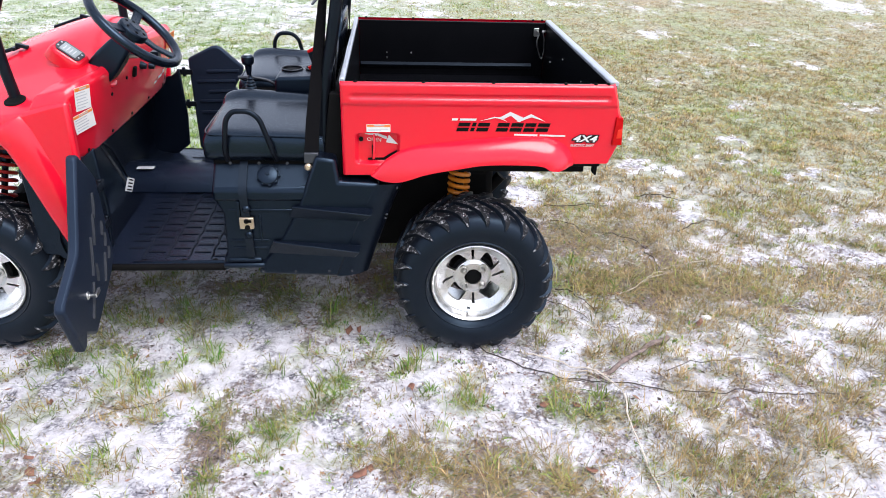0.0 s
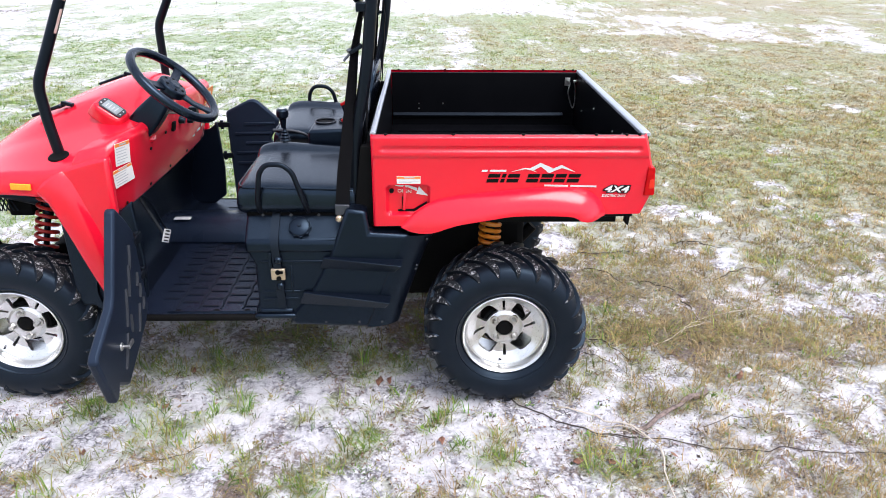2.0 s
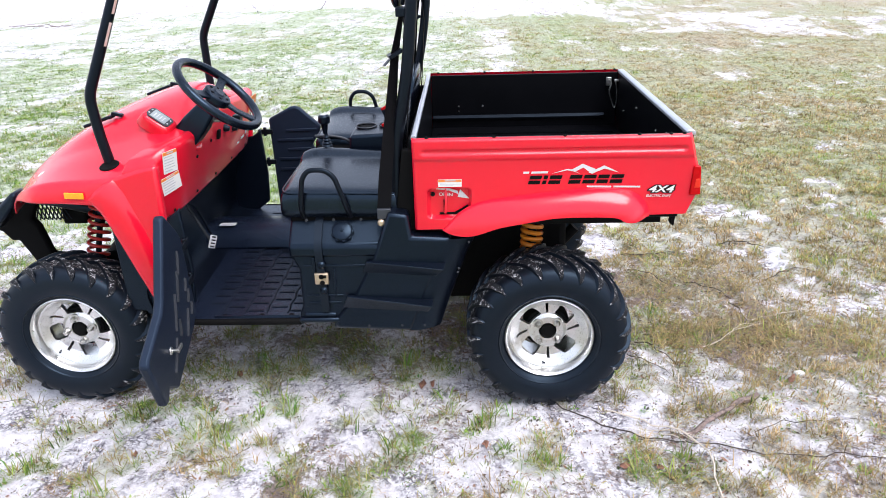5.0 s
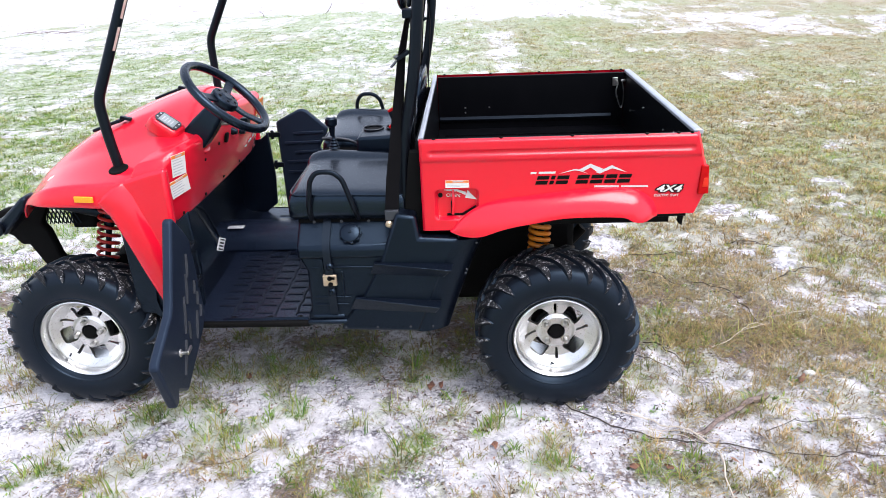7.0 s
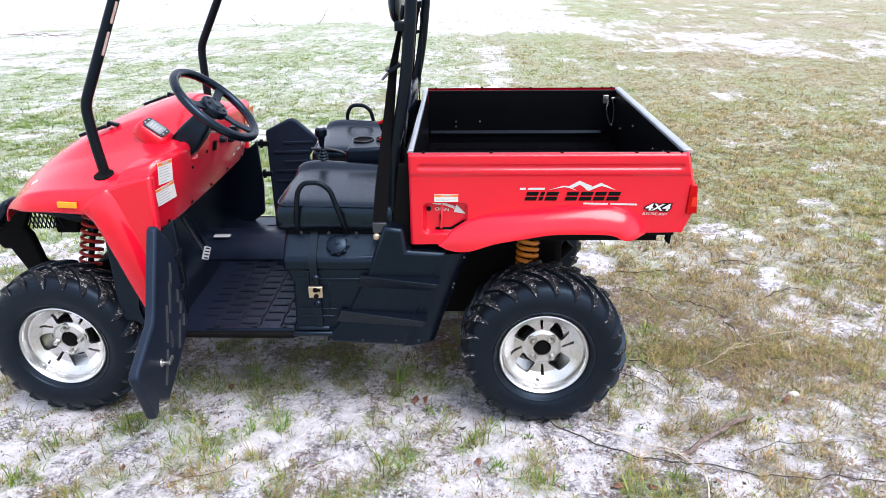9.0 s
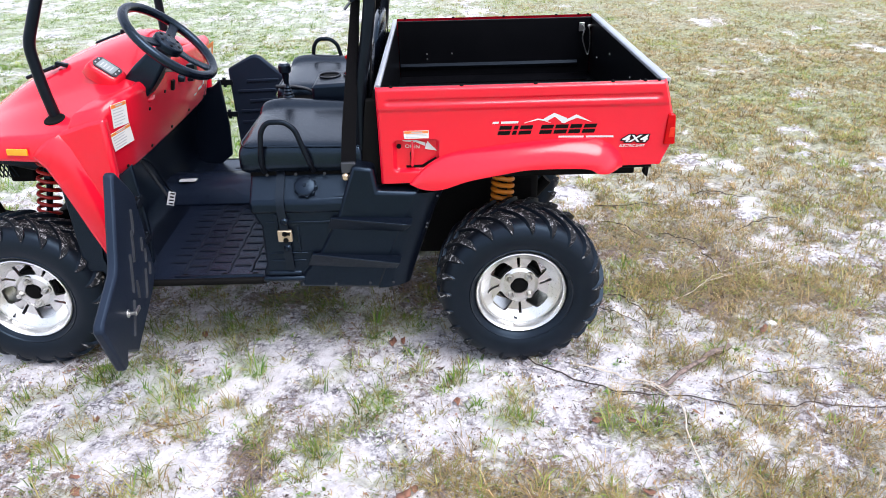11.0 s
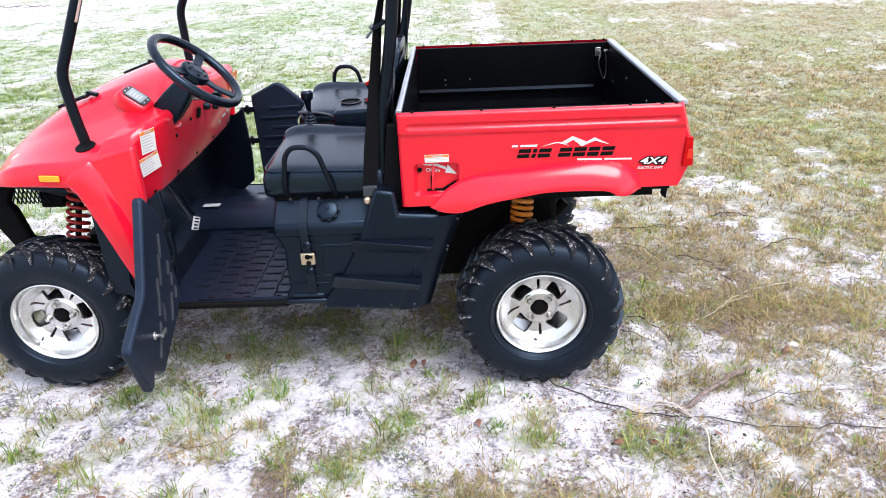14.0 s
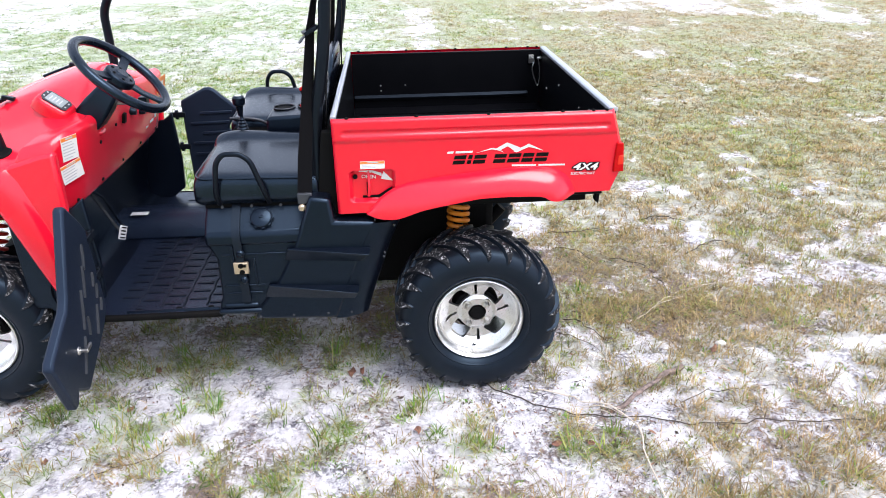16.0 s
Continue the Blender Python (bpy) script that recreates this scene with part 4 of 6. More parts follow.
part("ledge_strip", bm, PAINT, bed, "grey metal strip along the bed wall", bevel=0.002)
for s in (0, 1):
    bm = add_grid(B(), side_panel, 170, 84)
    panel = part("side_panel", bm if s == 0 else mirror(bm), RED, utv, "glossy red moulded side panel with decals", smooth=50, solid=0.0)
    bm = add_grid(B(), flare, 64, 20)
    part("fender_flare", bm if s == 0 else mirror(bm), RED, utv, "red flared wheel arch", smooth=60)
    bm = B()
    side_prism(bm, [(0.466, 0.874), (0.503, 0.876), (0.495, 0.976), (0.472, 0.978)], -0.034, -0.004)
    lamp_faces = len(bm.faces)
    side_prism(bm, [(0.478, 0.900), (0.498, 0.901), (0.496, 0.935), (0.481, 0.934)], -0.0355, -0.03)
    bm.faces.ensure_lookup_table()
    for q in bm.faces[lamp_faces:]:
        q.material_index = 1
    part("tail_lamp", bm if s == 0 else mirror(bm), [REDLENS, LAMPRED], bed, "red tail lamp lens with a lighter segment", bevel=0.004)
    if s == 0:
        near_panel = panel
for x in (-0.44, -0.21, 0.03, 0.28, 0.385, 0.43):
    for y in (-0.017, 2 * YC + 0.017):
        part("bolt", add_lathe(B(), [(0.0065, 0), (0.0065, 0.003), (0.0045, 0.006), (0, 0.007)], Matrix.Translation((x, y, 1.088)) @ pose(0, 0, 0, 90), 12), MATTE, bed)
bolt = make_mesh(add_lathe(B(), [(0.0042, 0), (0.0038, -0.003), (0, -0.004)], None, 10), "bolt", STEEL)
for x, z in ((-0.34, 0.93), (-0.34, 0.905), (-0.22, 0.93)):
    o = put_mesh("bolt", bolt, None, bed, place=pose(x, 2 * YC - 0.017, z))
for y, z in ((0.25, 1.02), (0.40, 0.99), (0.75, 1.0), (1.0, 0.93), (0.12, 1.04)):
    o = put_mesh("bolt", bolt, None, bed, place=pose(0.446, y, z, 0, 0, -90))
# tailgate latch and its wire loop
bm = B()
add_box(bm, (0.385, 2 * YC - 0.030, 1.02), (0.410, 2 * YC - 0.017, 1.06))
add_tube(bm, [(0.425, 2 * YC - 0.03, 1.045), (0.446, 2 * YC - 0.03, 1.045)], 0.006, 8)
part("tailgate_latch", bm, STEEL, bed, bevel=0.002)
loop = [(0.398, 1.148, 1.05), (0.412, 1.145, 1.035), (0.400, 1.145, 0.995), (0.415, 1.145, 0.945), (0.432, 1.142, 0.905), (0.440, 1.14, 0.945), (0.438, 1.142, 1.005), (0.430, 1.145, 1.04)]
part("latch_cable", add_tube(B(), rounded(loop, 0.03), 0.0036, 6), STEEL, bed, "thin steel wire loop")
# underside rail and hitch at the tail
bm = B()
add_box(bm, (0.15, 0.05, 0.785), (0.47, 0.09, 0.80))
add_box(bm, (0.15, 2 * YC - 0.09, 0.785), (0.47, 2 * YC - 0.05, 0.80))
add_box(bm, (-0.48, 0.05, 0.74), (0.40, 2 * YC - 0.05, 0.79))
side_prism(bm, [(0.405, 0.803), (0.440, 0.803), (0.436, 0.742), (0.420, 0.755), (0.424, 0.790), (0.405, 0.792)], 0.005, 0.03)
part("bed_frame", bm, MATTE, bed, bevel=0.003)

# decals on the near side ---------------------------------------------------
DY = -0.0262


def flat(bm, xz, y=DY, t=0.0012):
    return side_prism(bm, xz, y, y + t)


x = -0.093
for w in (0.041, 0.014, 0.041, 0.0, 0.041, 0.042, 0.038, 0.042):
    if w == 0:
        x += 0.021
        continue
    for z0, z1 in ((0.921, 0.934), (0.939, 0.952)):
        d0, d1 = (z0 - 0.921) * 0.3, (z1 - 0.921) * 0.3
        part("decal_bar", flat(B(), [(x + d0, z0), (x + w + d0, z0), (x + w + d1, z1), (x + d1, z1)]), INK, near_panel, "bold black slanted decal bar")
    x += w + 0.0072
for quad in ([(-0.082, 0.960), (-0.025, 0.960), (-0.023, 0.967), (-0.080, 0.967)], [(-0.110, 0.960), (-0.090, 0.960), (-0.088, 0.967), (-0.108, 0.967)], [(0.112, 0.907), (0.196, 0.905), (0.196, 0.911), (0.112, 0.913)], [(0.204, 0.905), (0.296, 0.903), (0.296, 0.909), (0.204, 0.911)]):
    part("small_decal", flat(B(), quad), SILVER, near_panel, "thin silver decal bar")
bm = B()
flat(bm, [(-0.022, 0.965), (0.028, 0.980), (0.046, 0.978), (0.072, 0.964), (0.050, 0.972), (0.030, 0.976)])
flat(bm, [(0.046, 0.978), (0.082, 0.998), (0.126, 0.979), (0.112, 0.964), (0.084, 0.985), (0.060, 0.972)])
flat(bm, [(0.104, 0.966), (0.156, 0.991), (0.207, 0.965), (0.158, 0.980), (0.132, 0.970), (0.116, 0.962)], DY - 0.0004)
bm.transform(Matrix.Translation((0.012, 0, -0.006)))
part("mountain_decal", bm, SILVER, near_panel, "silver mountain outline decal")
AT44 = Matrix.Translation((0.324, DY - 0.0003, 0.886)) @ pose(0, 0, 0, 90, 0, 0) @ pose(0, 0, 0, 0, 0, -1.2)
words("decal_outline", "4X4", 0.034, INK, near_panel, AT44, "black outline of the lettering", 0.25, 0.0042, 1.45)
words("drive_decal", "4X4", 0.034, WHITE, near_panel, Matrix.Translation((0, -0.0012, 0.0005)) @ AT44, "white slanted 4X4 lettering", 0.25, 0.0008, 1.45)
words("shift_decal", "ELECTRIC SHIFT", 0.0125, SILVER, near_panel, Matrix.Translation((0.318, DY - 0.0005, 0.8685)) @ pose(0, 0, 0, 90, 0, 0) @ pose(0, 0, 0, 0, 0, -1.2), "small silver lettering", 0.2, 0.0, 0.95)
PY = -0.0042  # floor of the lever pocket


def sticker(name, m, w, h, head, lines, seed, mats, parent, label):
    """A sticker in the xy plane of m, with a coloured head and bars of print."""
    paper, band, ink = mats
    part(name, add_box(B(), (0, 0, 0), (w, h, 0.0012), m), paper, parent, label)
    part("label_head", add_box(B(), (0.001, h * (1 - head), 0.0012), (w - 0.001, h - 0.001, 0.0016), m), band, parent, "coloured head of the sticker")
    rs = random.Random(seed)
    step = h * (1 - head) / (lines + 0.6)
    for i in range(lines):
        y = h * (1 - head) - (i + 0.85) * step
        part("label_print", add_box(B(), (w * 0.08, y, 0.0012), (w * rs.uniform(0.6, 0.93), y + step * 0.3, 0.0015), m), ink, parent)
    part("label_print", add_box(B(), (w * 0.3, h * (1 - head * 0.72), 0.0016), (w * 0.75, h * (1 - head * 0.32), 0.0019), m), ink, parent)


UPX = pose(0, 0, 0, 90, 0, 0)  # lays a flat label upright, facing -y
sticker("warning_label", Matrix.Translation((-0.405, DY + 0.0005, 0.917)) @ UPX, 0.083, 0.027, 0.35, 3, 2, (WHITE, ORANGEINK, GREYINK), near_panel, "white warning sticker with orange head")
words("lever_lettering", "OPEN", 0.017, SILVER, near_panel, Matrix.Translation((-0.405, PY - 0.001, 0.878)) @ UPX @ pose(0, 0, 0, 0, 0, -4), "small silver lettering", 0.0, 0.0, 1.15)
bm = B()
arc = [(-0.412, 0.906), (-0.37, 0.902), (-0.335, 0.888)]
for (a, b), (c, d) in zip(arc, arc[1:]):
    flat(bm, [(a, b - 0.004), (c, d - 0.006), (c, d + 0.006), (a, b + 0.004)], PY - 0.0015)
flat(bm, [(-0.338, 0.872), (-0.296, 0.865), (-0.328, 0.900)], PY - 0.0015)
part("arrow_decal", bm, SILVER, near_panel, "silver curved arrow decal")
bm = B()
add_tube(bm, rounded([(-0.380, PY + 0.004, 0.905), (-0.378, PY - 0.012, 0.86), (-0.382, PY - 0.012, 0.815)], 0.02), 0.005, 8)
part("tipping_lever", bm, RED, near_panel, "slim red tipping lever")
bm = B()
flat(bm, [(-0.403, 0.806), (-0.345, 0.806), (-0.30, 0.836), (-0.30, 0.843), (-0.348, 0.814), (-0.403, 0.813)], PY - 0.001, 0.004)
add_box(bm, (-0.388, PY - 0.003, 0.812), (-0.379, PY + 0.004, 0.862))
part("lever_slot", bm, MATTE, near_panel, "black slot for the lever")
part("bolt", add_disc(B(), (-0.425, PY + 0.001, 0.884), (0, -1, 0), 0.008, 0.006, 12), MATTE, near_panel)

# black lower bodywork ---------------------------------------------------------
SKIRT = [(-0.585, 0.832), (-0.515, 0.822), (-0.505, 0.738), (-0.360, 0.731), (-0.400, 0.65), (-0.448, 0.54), (-0.520, 0.353), (-0.82, 0.365), (-0.80, 0.415), (-0.73, 0.50), (-0.655, 0.64)]
RIBS = ([(-0.672, 0.648), (-0.385, 0.636), (-0.418, 0.585), (-0.690, 0.602)], [(-0.752, 0.508), (-0.432, 0.486), (-0.455, 0.436), (-0.775, 0.457)])
TANK_SLOPE = [(-0.048, 0.660), (-0.046, 0.705), (0.035, 0.782), (0.25, 0.785), (0.25, 0.660)]
BOLT_FACE = make_mesh(add_lathe(B(), [(0.0045, 0.002), (0.0045, -0.002), (0.003, -0.003), (0, -0.0035)], None, 10), "bolt", LEDGE)
for s in (0, 1):
    mm = (lambda b: b) if s == 0 else mirror
    bm = side_prism(B(), SKIRT, -0.052, 0.03)
    skirt = part("side_skirt", mm(bm), BLACK, utv, "textured black plastic side panel with two wedge ribs", bevel=0.012)
    # inward roll along the wheel arch
    rows = []
    for (a, b), (c, d) in zip(((-0.370, 0.727), (-0.405, 0.65), (-0.445, 0.54), (-0.480, 0.44), (-0.508, 0.354)), ((-0.280, 0.722), (-0.315, 0.65), (-0.353, 0.54), (-0.388, 0.44), (-0.414, 0.354))):
        rows.append([(a - 0.02, -0.048, b), (a, -0.0505, b), (a * 0.7 + c * 0.3, -0.045, b * 0.7 + d * 0.3), (a * 0.3 + c * 0.7, -0.030, b * 0.3 + d * 0.7), (c, -0.008, d), (c + 0.006, 0.01, d), (c, 0.03, d), (a - 0.02, 0.03, b)])
    part("arch_roll", mm(loft(B(), rows)), BLACK, skirt, "rounded inward roll along the wheel arch", smooth=70)
    for rib in RIBS:
        bm = B()
        (x0, z0), (x1, z1), (x2, z2), (x3, z3) = rib
        pts = [(x0, -0.050, z0), (x1, -0.050, z1), (x2, -0.050, z2), (x3, -0.050, z3)]
        out = [(x0, -0.060, z0 - 0.002), (x1 - 0.006, -0.096, z1 - 0.008), (x2 - 0.004, -0.054, z2), (x3, -0.053, z3)]
        loft(bm, [pts, out])
        part("rib", mm(bm), BLACK, skirt, bevel=0.003)
    bm = side_prism(B(), [(-0.952, 0.70), (-0.945, 0.655), (-0.925, 0.61), (-0.928, 0.45), (-0.94, 0.435), (-0.943, 0.39), (-0.60, 0.39), (-0.60, 0.72)], -0.042, 0.45)
    tank = part("tank_cover", mm(bm), BLACK, utv, "black moulded fuel tank cover below the seat", bevel=0.014)
    bm = add_prism(B(), [(-0.955, y, z) for y, z in TANK_SLOPE], (0.36, 0, 0))
    part("shoulder", mm(bm), BLACK, tank, bevel=0.012)
    bm = B()
    add_box(bm, (-0.945, -0.056, 0.392), (-0.79, -0.03, 0.412))
    add_box(bm, (-0.925, -0.050, 0.412), (-0.80, -0.03, 0.432))
    part("foot_lip", mm(bm), BLACK, tank, bevel=0.008)
    bm = B()
    for z, x1 in ((0.622, -0.66), (0.50, -0.77), (0.470, -0.78)):
        add_box(bm, (-0.905, -0.046, z), (x1, -0.03, z + 0.008))
    add_box(bm, (-0.875, -0.049, 0.60), (-0.862, -0.03, 0.66))
    add_box(bm, (-0.800, -0.047, 0.50), (-0.792, -0.03, 0.61))
    part("moulded_ridge", mm(bm), BLACK, tank, bevel=0.002)
    # fuel cap, strap and latch
    m = Matrix.Translation((-0.757, -0.008, 0.742)) @ Vector((0, -1, 0)).rotation_difference(Vector((0, -0.72, 0.69))).to_matrix().to_4x4()
    bm = B()
    prof = [(0, -0.030), (0.005, -0.030), (0.006, -0.026), (0.030, -0.025), (0.036, -0.021), (0.038, -0.010), (0.0385, 0.008)]
    add_lathe(bm, prof, m, 32)
    for i in range(9):
        a = 2 * math.pi * i / 9
        add_lathe(bm, [(0, -0.017), (0.008, -0.016), (0.0085, -0.010), (0.0085, 0.006), (0, 0.006)], m @ pose(0, 0, 0, 0, math.degrees(a), 0) @ Matrix.Translation((0.034, 0, 0)), 10)
    part("fuel_cap", mm(bm), BLACK, tank, "round ribbed black filler cap", bevel=0.0015)
    path = rounded([(-0.846, 0.10, 0.800), (-0.846, 0.035, 0.792), (-0.846, -0.052, 0.710), (-0.842, -0.055, 0.60), (-0.838, -0.053, 0.44)], 0.03)
    part("strap", mm(add_strap(B(), path, 0.028, 0.006, (1, 0, 0))), RUBBER, tank, "black rubber hold-down strap")
    bm = B()
    add_box(bm, (-0.866, -0.066, 0.560), (-0.815, -0.052, 0.604))
    plate = part("latch_plate", mm(bm), BRASS, tank, "pale zinc latch plate", bevel=0.003)
    bm = add_disc(B(), (-0.840, -0.066, 0.593), (0, -1, 0), 0.009, 0.004, 12)
    add_disc(bm, (-0.838, -0.066, 0.568), (0, -1, 0), 0.009, 0.004, 12)
    add_box(bm, (-0.838, -0.070, 0.588), (-0.822, -0.066, 0.597))
    part("rivet", mm(bm), MATTE, tank)
    for z in (0.635, 0.532):
        part("knob", mm(add_lathe(B(), [(0.014, 0), (0.014, -0.008), (0.008, -0.014), (0, -0.014)], Matrix.Translation((-0.838, -0.050, z)), 16)), BLACK, tank)
    for x in (-0.935, -0.80, -0.68, -0.555, -0.47):
        y = -0.054 if s == 0 else 2 * YC + 0.054
        put_mesh("bolt", BOLT_FACE, None, skirt, place=pose(x, y, 0.378, 0, 0, 180 * s))
    for x, z in ((-0.30, 0.705), (-0.338, 0.60), (-0.342, 0.585)):
        y = -0.024 if s == 0 else 2 * YC + 0.024
        put_mesh("bolt", BOLT_FACE, None, skirt, place=pose(x, y, z, 0, 0, 180 * s))

# floor, tunnel and firewall ---------------------------------------------------
bm = B()
add_prism(bm, [(-1.47, -0.022, 0.404), (-1.40, -0.034, 0.402), (-1.30, -0.036, 0.400), (-0.93, -0.036, 0.400), (-0.93, 2 * YC + 0.036, 0.400), (-1.30, 2 * YC + 0.036, 0.400), (-1.47, 2 * YC + 0.022, 0.404)], (0, 0, -0.022))
floor_pan = part("floor_pan", bm, FLOORMAT, utv, "black ribbed plastic foot floor", bevel=0.003)
for y in (-0.036, 2 * YC + 0.036):
    part("floor_edge", add_tube(B(), [(-1.43, y, 0.392), (-1.30, y, 0.390), (-0.94, y, 0.390)], 0.013, 10), MATTE, floor_pan, "rounded black floor edge", smooth=80)
bm = B()
rs = random.Random(5)
for k in (0, 1):
    g = (lambda y: y) if k == 0 else (lambda y: 2 * YC - y)
    for i in range(10):
        for j, x in enumerate((-1.30, -1.215, -1.13, -1.045, -0.965)):
            y = 0.03 + i * 0.062 + (0.031 if j % 2 else 0)
            if y < 0.62 and not (i == 0 and j == 0):
                add_box(bm, (x - 0.031, g(y) - 0.005, 0.399), (x + 0.031, g(y) + 0.005, 0.4035))
    for x in (-1.258, -1.172, -1.088, -1.004):
        path = [(x + 0.003 * math.sin(i * 1.9), g(0.01 + i * 0.031), 0.400) for i in range(20)]
        add_tube(bm, path, 0.0042, 6)
part("tread_pattern", bm, RUBBER, floor_pan, "raised tread bars", smooth=60)
for k in (0, 1):
    g = (lambda y: y) if k == 0 else (lambda y: 2 * YC - y)
    for x in (-1.245, -1.10, -0.985):
        part("floor_bolt", add_disc(B(), (x, g(-0.005), 0.399), (0, 0, 1), 0.011, 0.004, 12), MATTE, floor_pan)
    part("floor_lip", add_tube(B(), [(-1.28, g(-0.018), 0.401), (-0.95, g(-0.018), 0.401)], 0.007, 8), BLACK, floor_pan)
for x, y in ((-1.16, 0.14), (-1.02, 0.2), (-1.2, 0.33), (-1.05, 0.42), (-1.17, 0.55)):
    put_mesh("bolt", BOLT_FACE, None, floor_pan, place=pose(x, y, 0.400, -90))
bm = B()
arc = [(0.66, 0.40), (0.675, 0.445), (0.70, 0.478), (0.74, 0.495), (0.80, 0.498), (0.86, 0.490), (0.90, 0.46), (0.92, 0.40)]
add_prism(bm, [(-1.60, y - 0.04, z) for y, z in arc], (0.70, 0, 0))
tunnel = part("tunnel", bm, FLOORMAT, utv, "rounded black centre tunnel", bevel=0.012, smooth=60)
sticker("caution_label", pose(-1.47, 0.675, 0.4995, 0, 0, 0), 0.075, 0.035, 0.3, 2, 6, (SILVER, GREYINK, GREYINK), tunnel, "small grey sticker")
# firewall curve from the dashboard down to the floor
prof = [(-1.455, 0.80), (-1.49, 0.70), (-1.52, 0.58), (-1.535, 0.48), (-1.525, 0.43), (-1.49, 0.405), (-1.40, 0.402)]
bm = loft(B(), [[(x, y, z) for x, z in prof] + [(x - 0.02, y, z - 0.012) for x, z in reversed(prof)] for y in (0.0, 0.3, 0.59, 0.9, 2 * YC)])
part("firewall", bm, BLACK, utv, "black moulded toe board", smooth=70)
for s in (0, 1):
    bm = side_prism(B(), [(-1.62, 0.80), (-1.40, 0.80), (-1.355, 0.835), (-1.345, 0.60), (-1.355, 0.45), (-1.42, 0.40), (-1.62, 0.42)], 0.012, 0.034)
    part("kick_panel", bm if s == 0 else mirror(bm), BLACK, utv, "black side kick panel", bevel=0.006)
# pedals
for y, z, w in ((0.36, 0.555, 0.040),):
    bright = z > 0.54
    bm = add_tube(B(), rounded([(-1.46, y - 0.06, 0.78), (-1.43, y - 0.02, 0.66), (-1.395, y, z)], 0.08), 0.006, 8)
    pedal = part("pedal", bm, LEDGE if bright else PAINT, utv, "foot pedal on a bent steel arm")
    lu, ln = Vector((0.20, 0.42, 0.88)).normalized(), Vector((0.80, -0.50, 0.05)).normalized()
    lv = ln.cross(lu).normalized()
    ln = lu.cross(lv)
    m = Matrix(((lu.x, lv.x, ln.x, -1.388), (lu.y, lv.y, ln.y, y), (lu.z, lv.z, ln.z, z), (0, 0, 0, 1)))
    part("pedal_pad", add_box(B(), (-0.028, -w * 0.42, -0.003), (0.028, w * 0.42, 0.003), m), SILVER if bright else RUBBER, pedal, "grey metal pedal pad with slots" if bright else "", bevel=0.002)
    if bright:
        for i in range(4):
            part("pedal_slot", add_box(B(), (-0.023 + i * 0.0135, -w * 0.26, 0.003), (-0.017 + i * 0.0135, w * 0.26, 0.0042), m), MATTE, pedal)
part("cable", add_tube(B(), rounded([(-1.42, 0.20, 0.80), (-1.41, 0.30, 0.74), (-1.43, 0.42, 0.62), (-1.47, 0.55, 0.52), (-1.50, 0.66, 0.46)], 0.08), 0.005, 8), RUBBER, utv)

# front bodywork ----------------------------------------------------------------
HOOD = (  # x, then (y, z) from the middle outwards to the lip
    (-1.360, ((0.59, 1.112), (0.44, 1.092), (0.32, 1.066), (0.20, 1.058), (0.10, 1.045), (0.04, 1.018), (0.012, 0.985), (0.012, 0.93), (0.012, 0.86))),
    (-1.42, ((0.59, 1.176), (0.46, 1.164), (0.34, 1.118), (0.20, 1.074), (0.11, 1.052), (0.035, 1.020), (0.010, 0.985), (0.010, 0.93), (0.010, 0.84))),
    (-1.52, ((0.59, 1.167), (0.44, 1.163), (0.32, 1.146), (0.21, 1.070), (0.12, 1.025), (0.030, 0.992), (0.004, 0.965), (0.004, 0.92), (0.004, 0.86))),
    (-1.60, ((0.59, 1.147), (0.42, 1.143), (0.30, 1.126), (0.21, 1.040), (0.12, 1.005), (0.030, 0.970), (-0.030, 0.957), (-0.040, 0.915), (-0.040, 0.868))),
    (-1.72, ((0.59, 1.107), (0.42, 1.101), (0.30, 1.082), (0.21, 1.022), (0.12, 0.995), (0.035, 0.970), (-0.036, 0.963), (-0.048, 0.926), (-0.050, 0.886))),
    (-1.85, ((0.59, 1.050), (0.42, 1.042), (0.31, 1.022), (0.22, 0.985), (0.13, 0.968), (0.050, 0.953), (-0.026, 0.947), (-0.040, 0.915), (-0.042, 0.884))),
    (-1.95, ((0.59, 0.998), (0.43, 0.985), (0.32, 0.962), (0.23, 0.947), (0.15, 0.936), (0.080, 0.924), (0.012, 0.920), (-0.004, 0.898), (-0.010, 0.878))),
    (-2.03, ((0.59, 0.948), (0.44, 0.935), (0.33, 0.917), (0.25, 0.904), (0.18, 0.895), (0.120, 0.888), (0.066, 0.889), (0.052, 0.878), (0.045, 0.868))),
    (-2.09, ((0.59, 0.890), (0.45, 0.878), (0.35, 0.868), (0.28, 0.860), (0.22, 0.856), (0.170, 0.852), (0.140, 0.848), (0.120, 0.844), (0.110, 0.840))),
    (-2.11, ((0.59, 0.800), (0.46, 0.795), (0.36, 0.790), (0.30, 0.786), (0.24, 0.784), (0.200, 0.782), (0.170, 0.780), (0.150, 0.778), (0.145, 0.775))),
)


def plan_x(x, y):
    """The nose sweeps back towards the fenders, and the rear edge follows the dashboard's corner."""
    return x + 0.075 * smooth(0.42, 0.0, y) * smooth(-1.80, -2.05, x) - 0.045 * smooth(0.13, 0.0, y) * smooth(-1.45, -1.36, x)


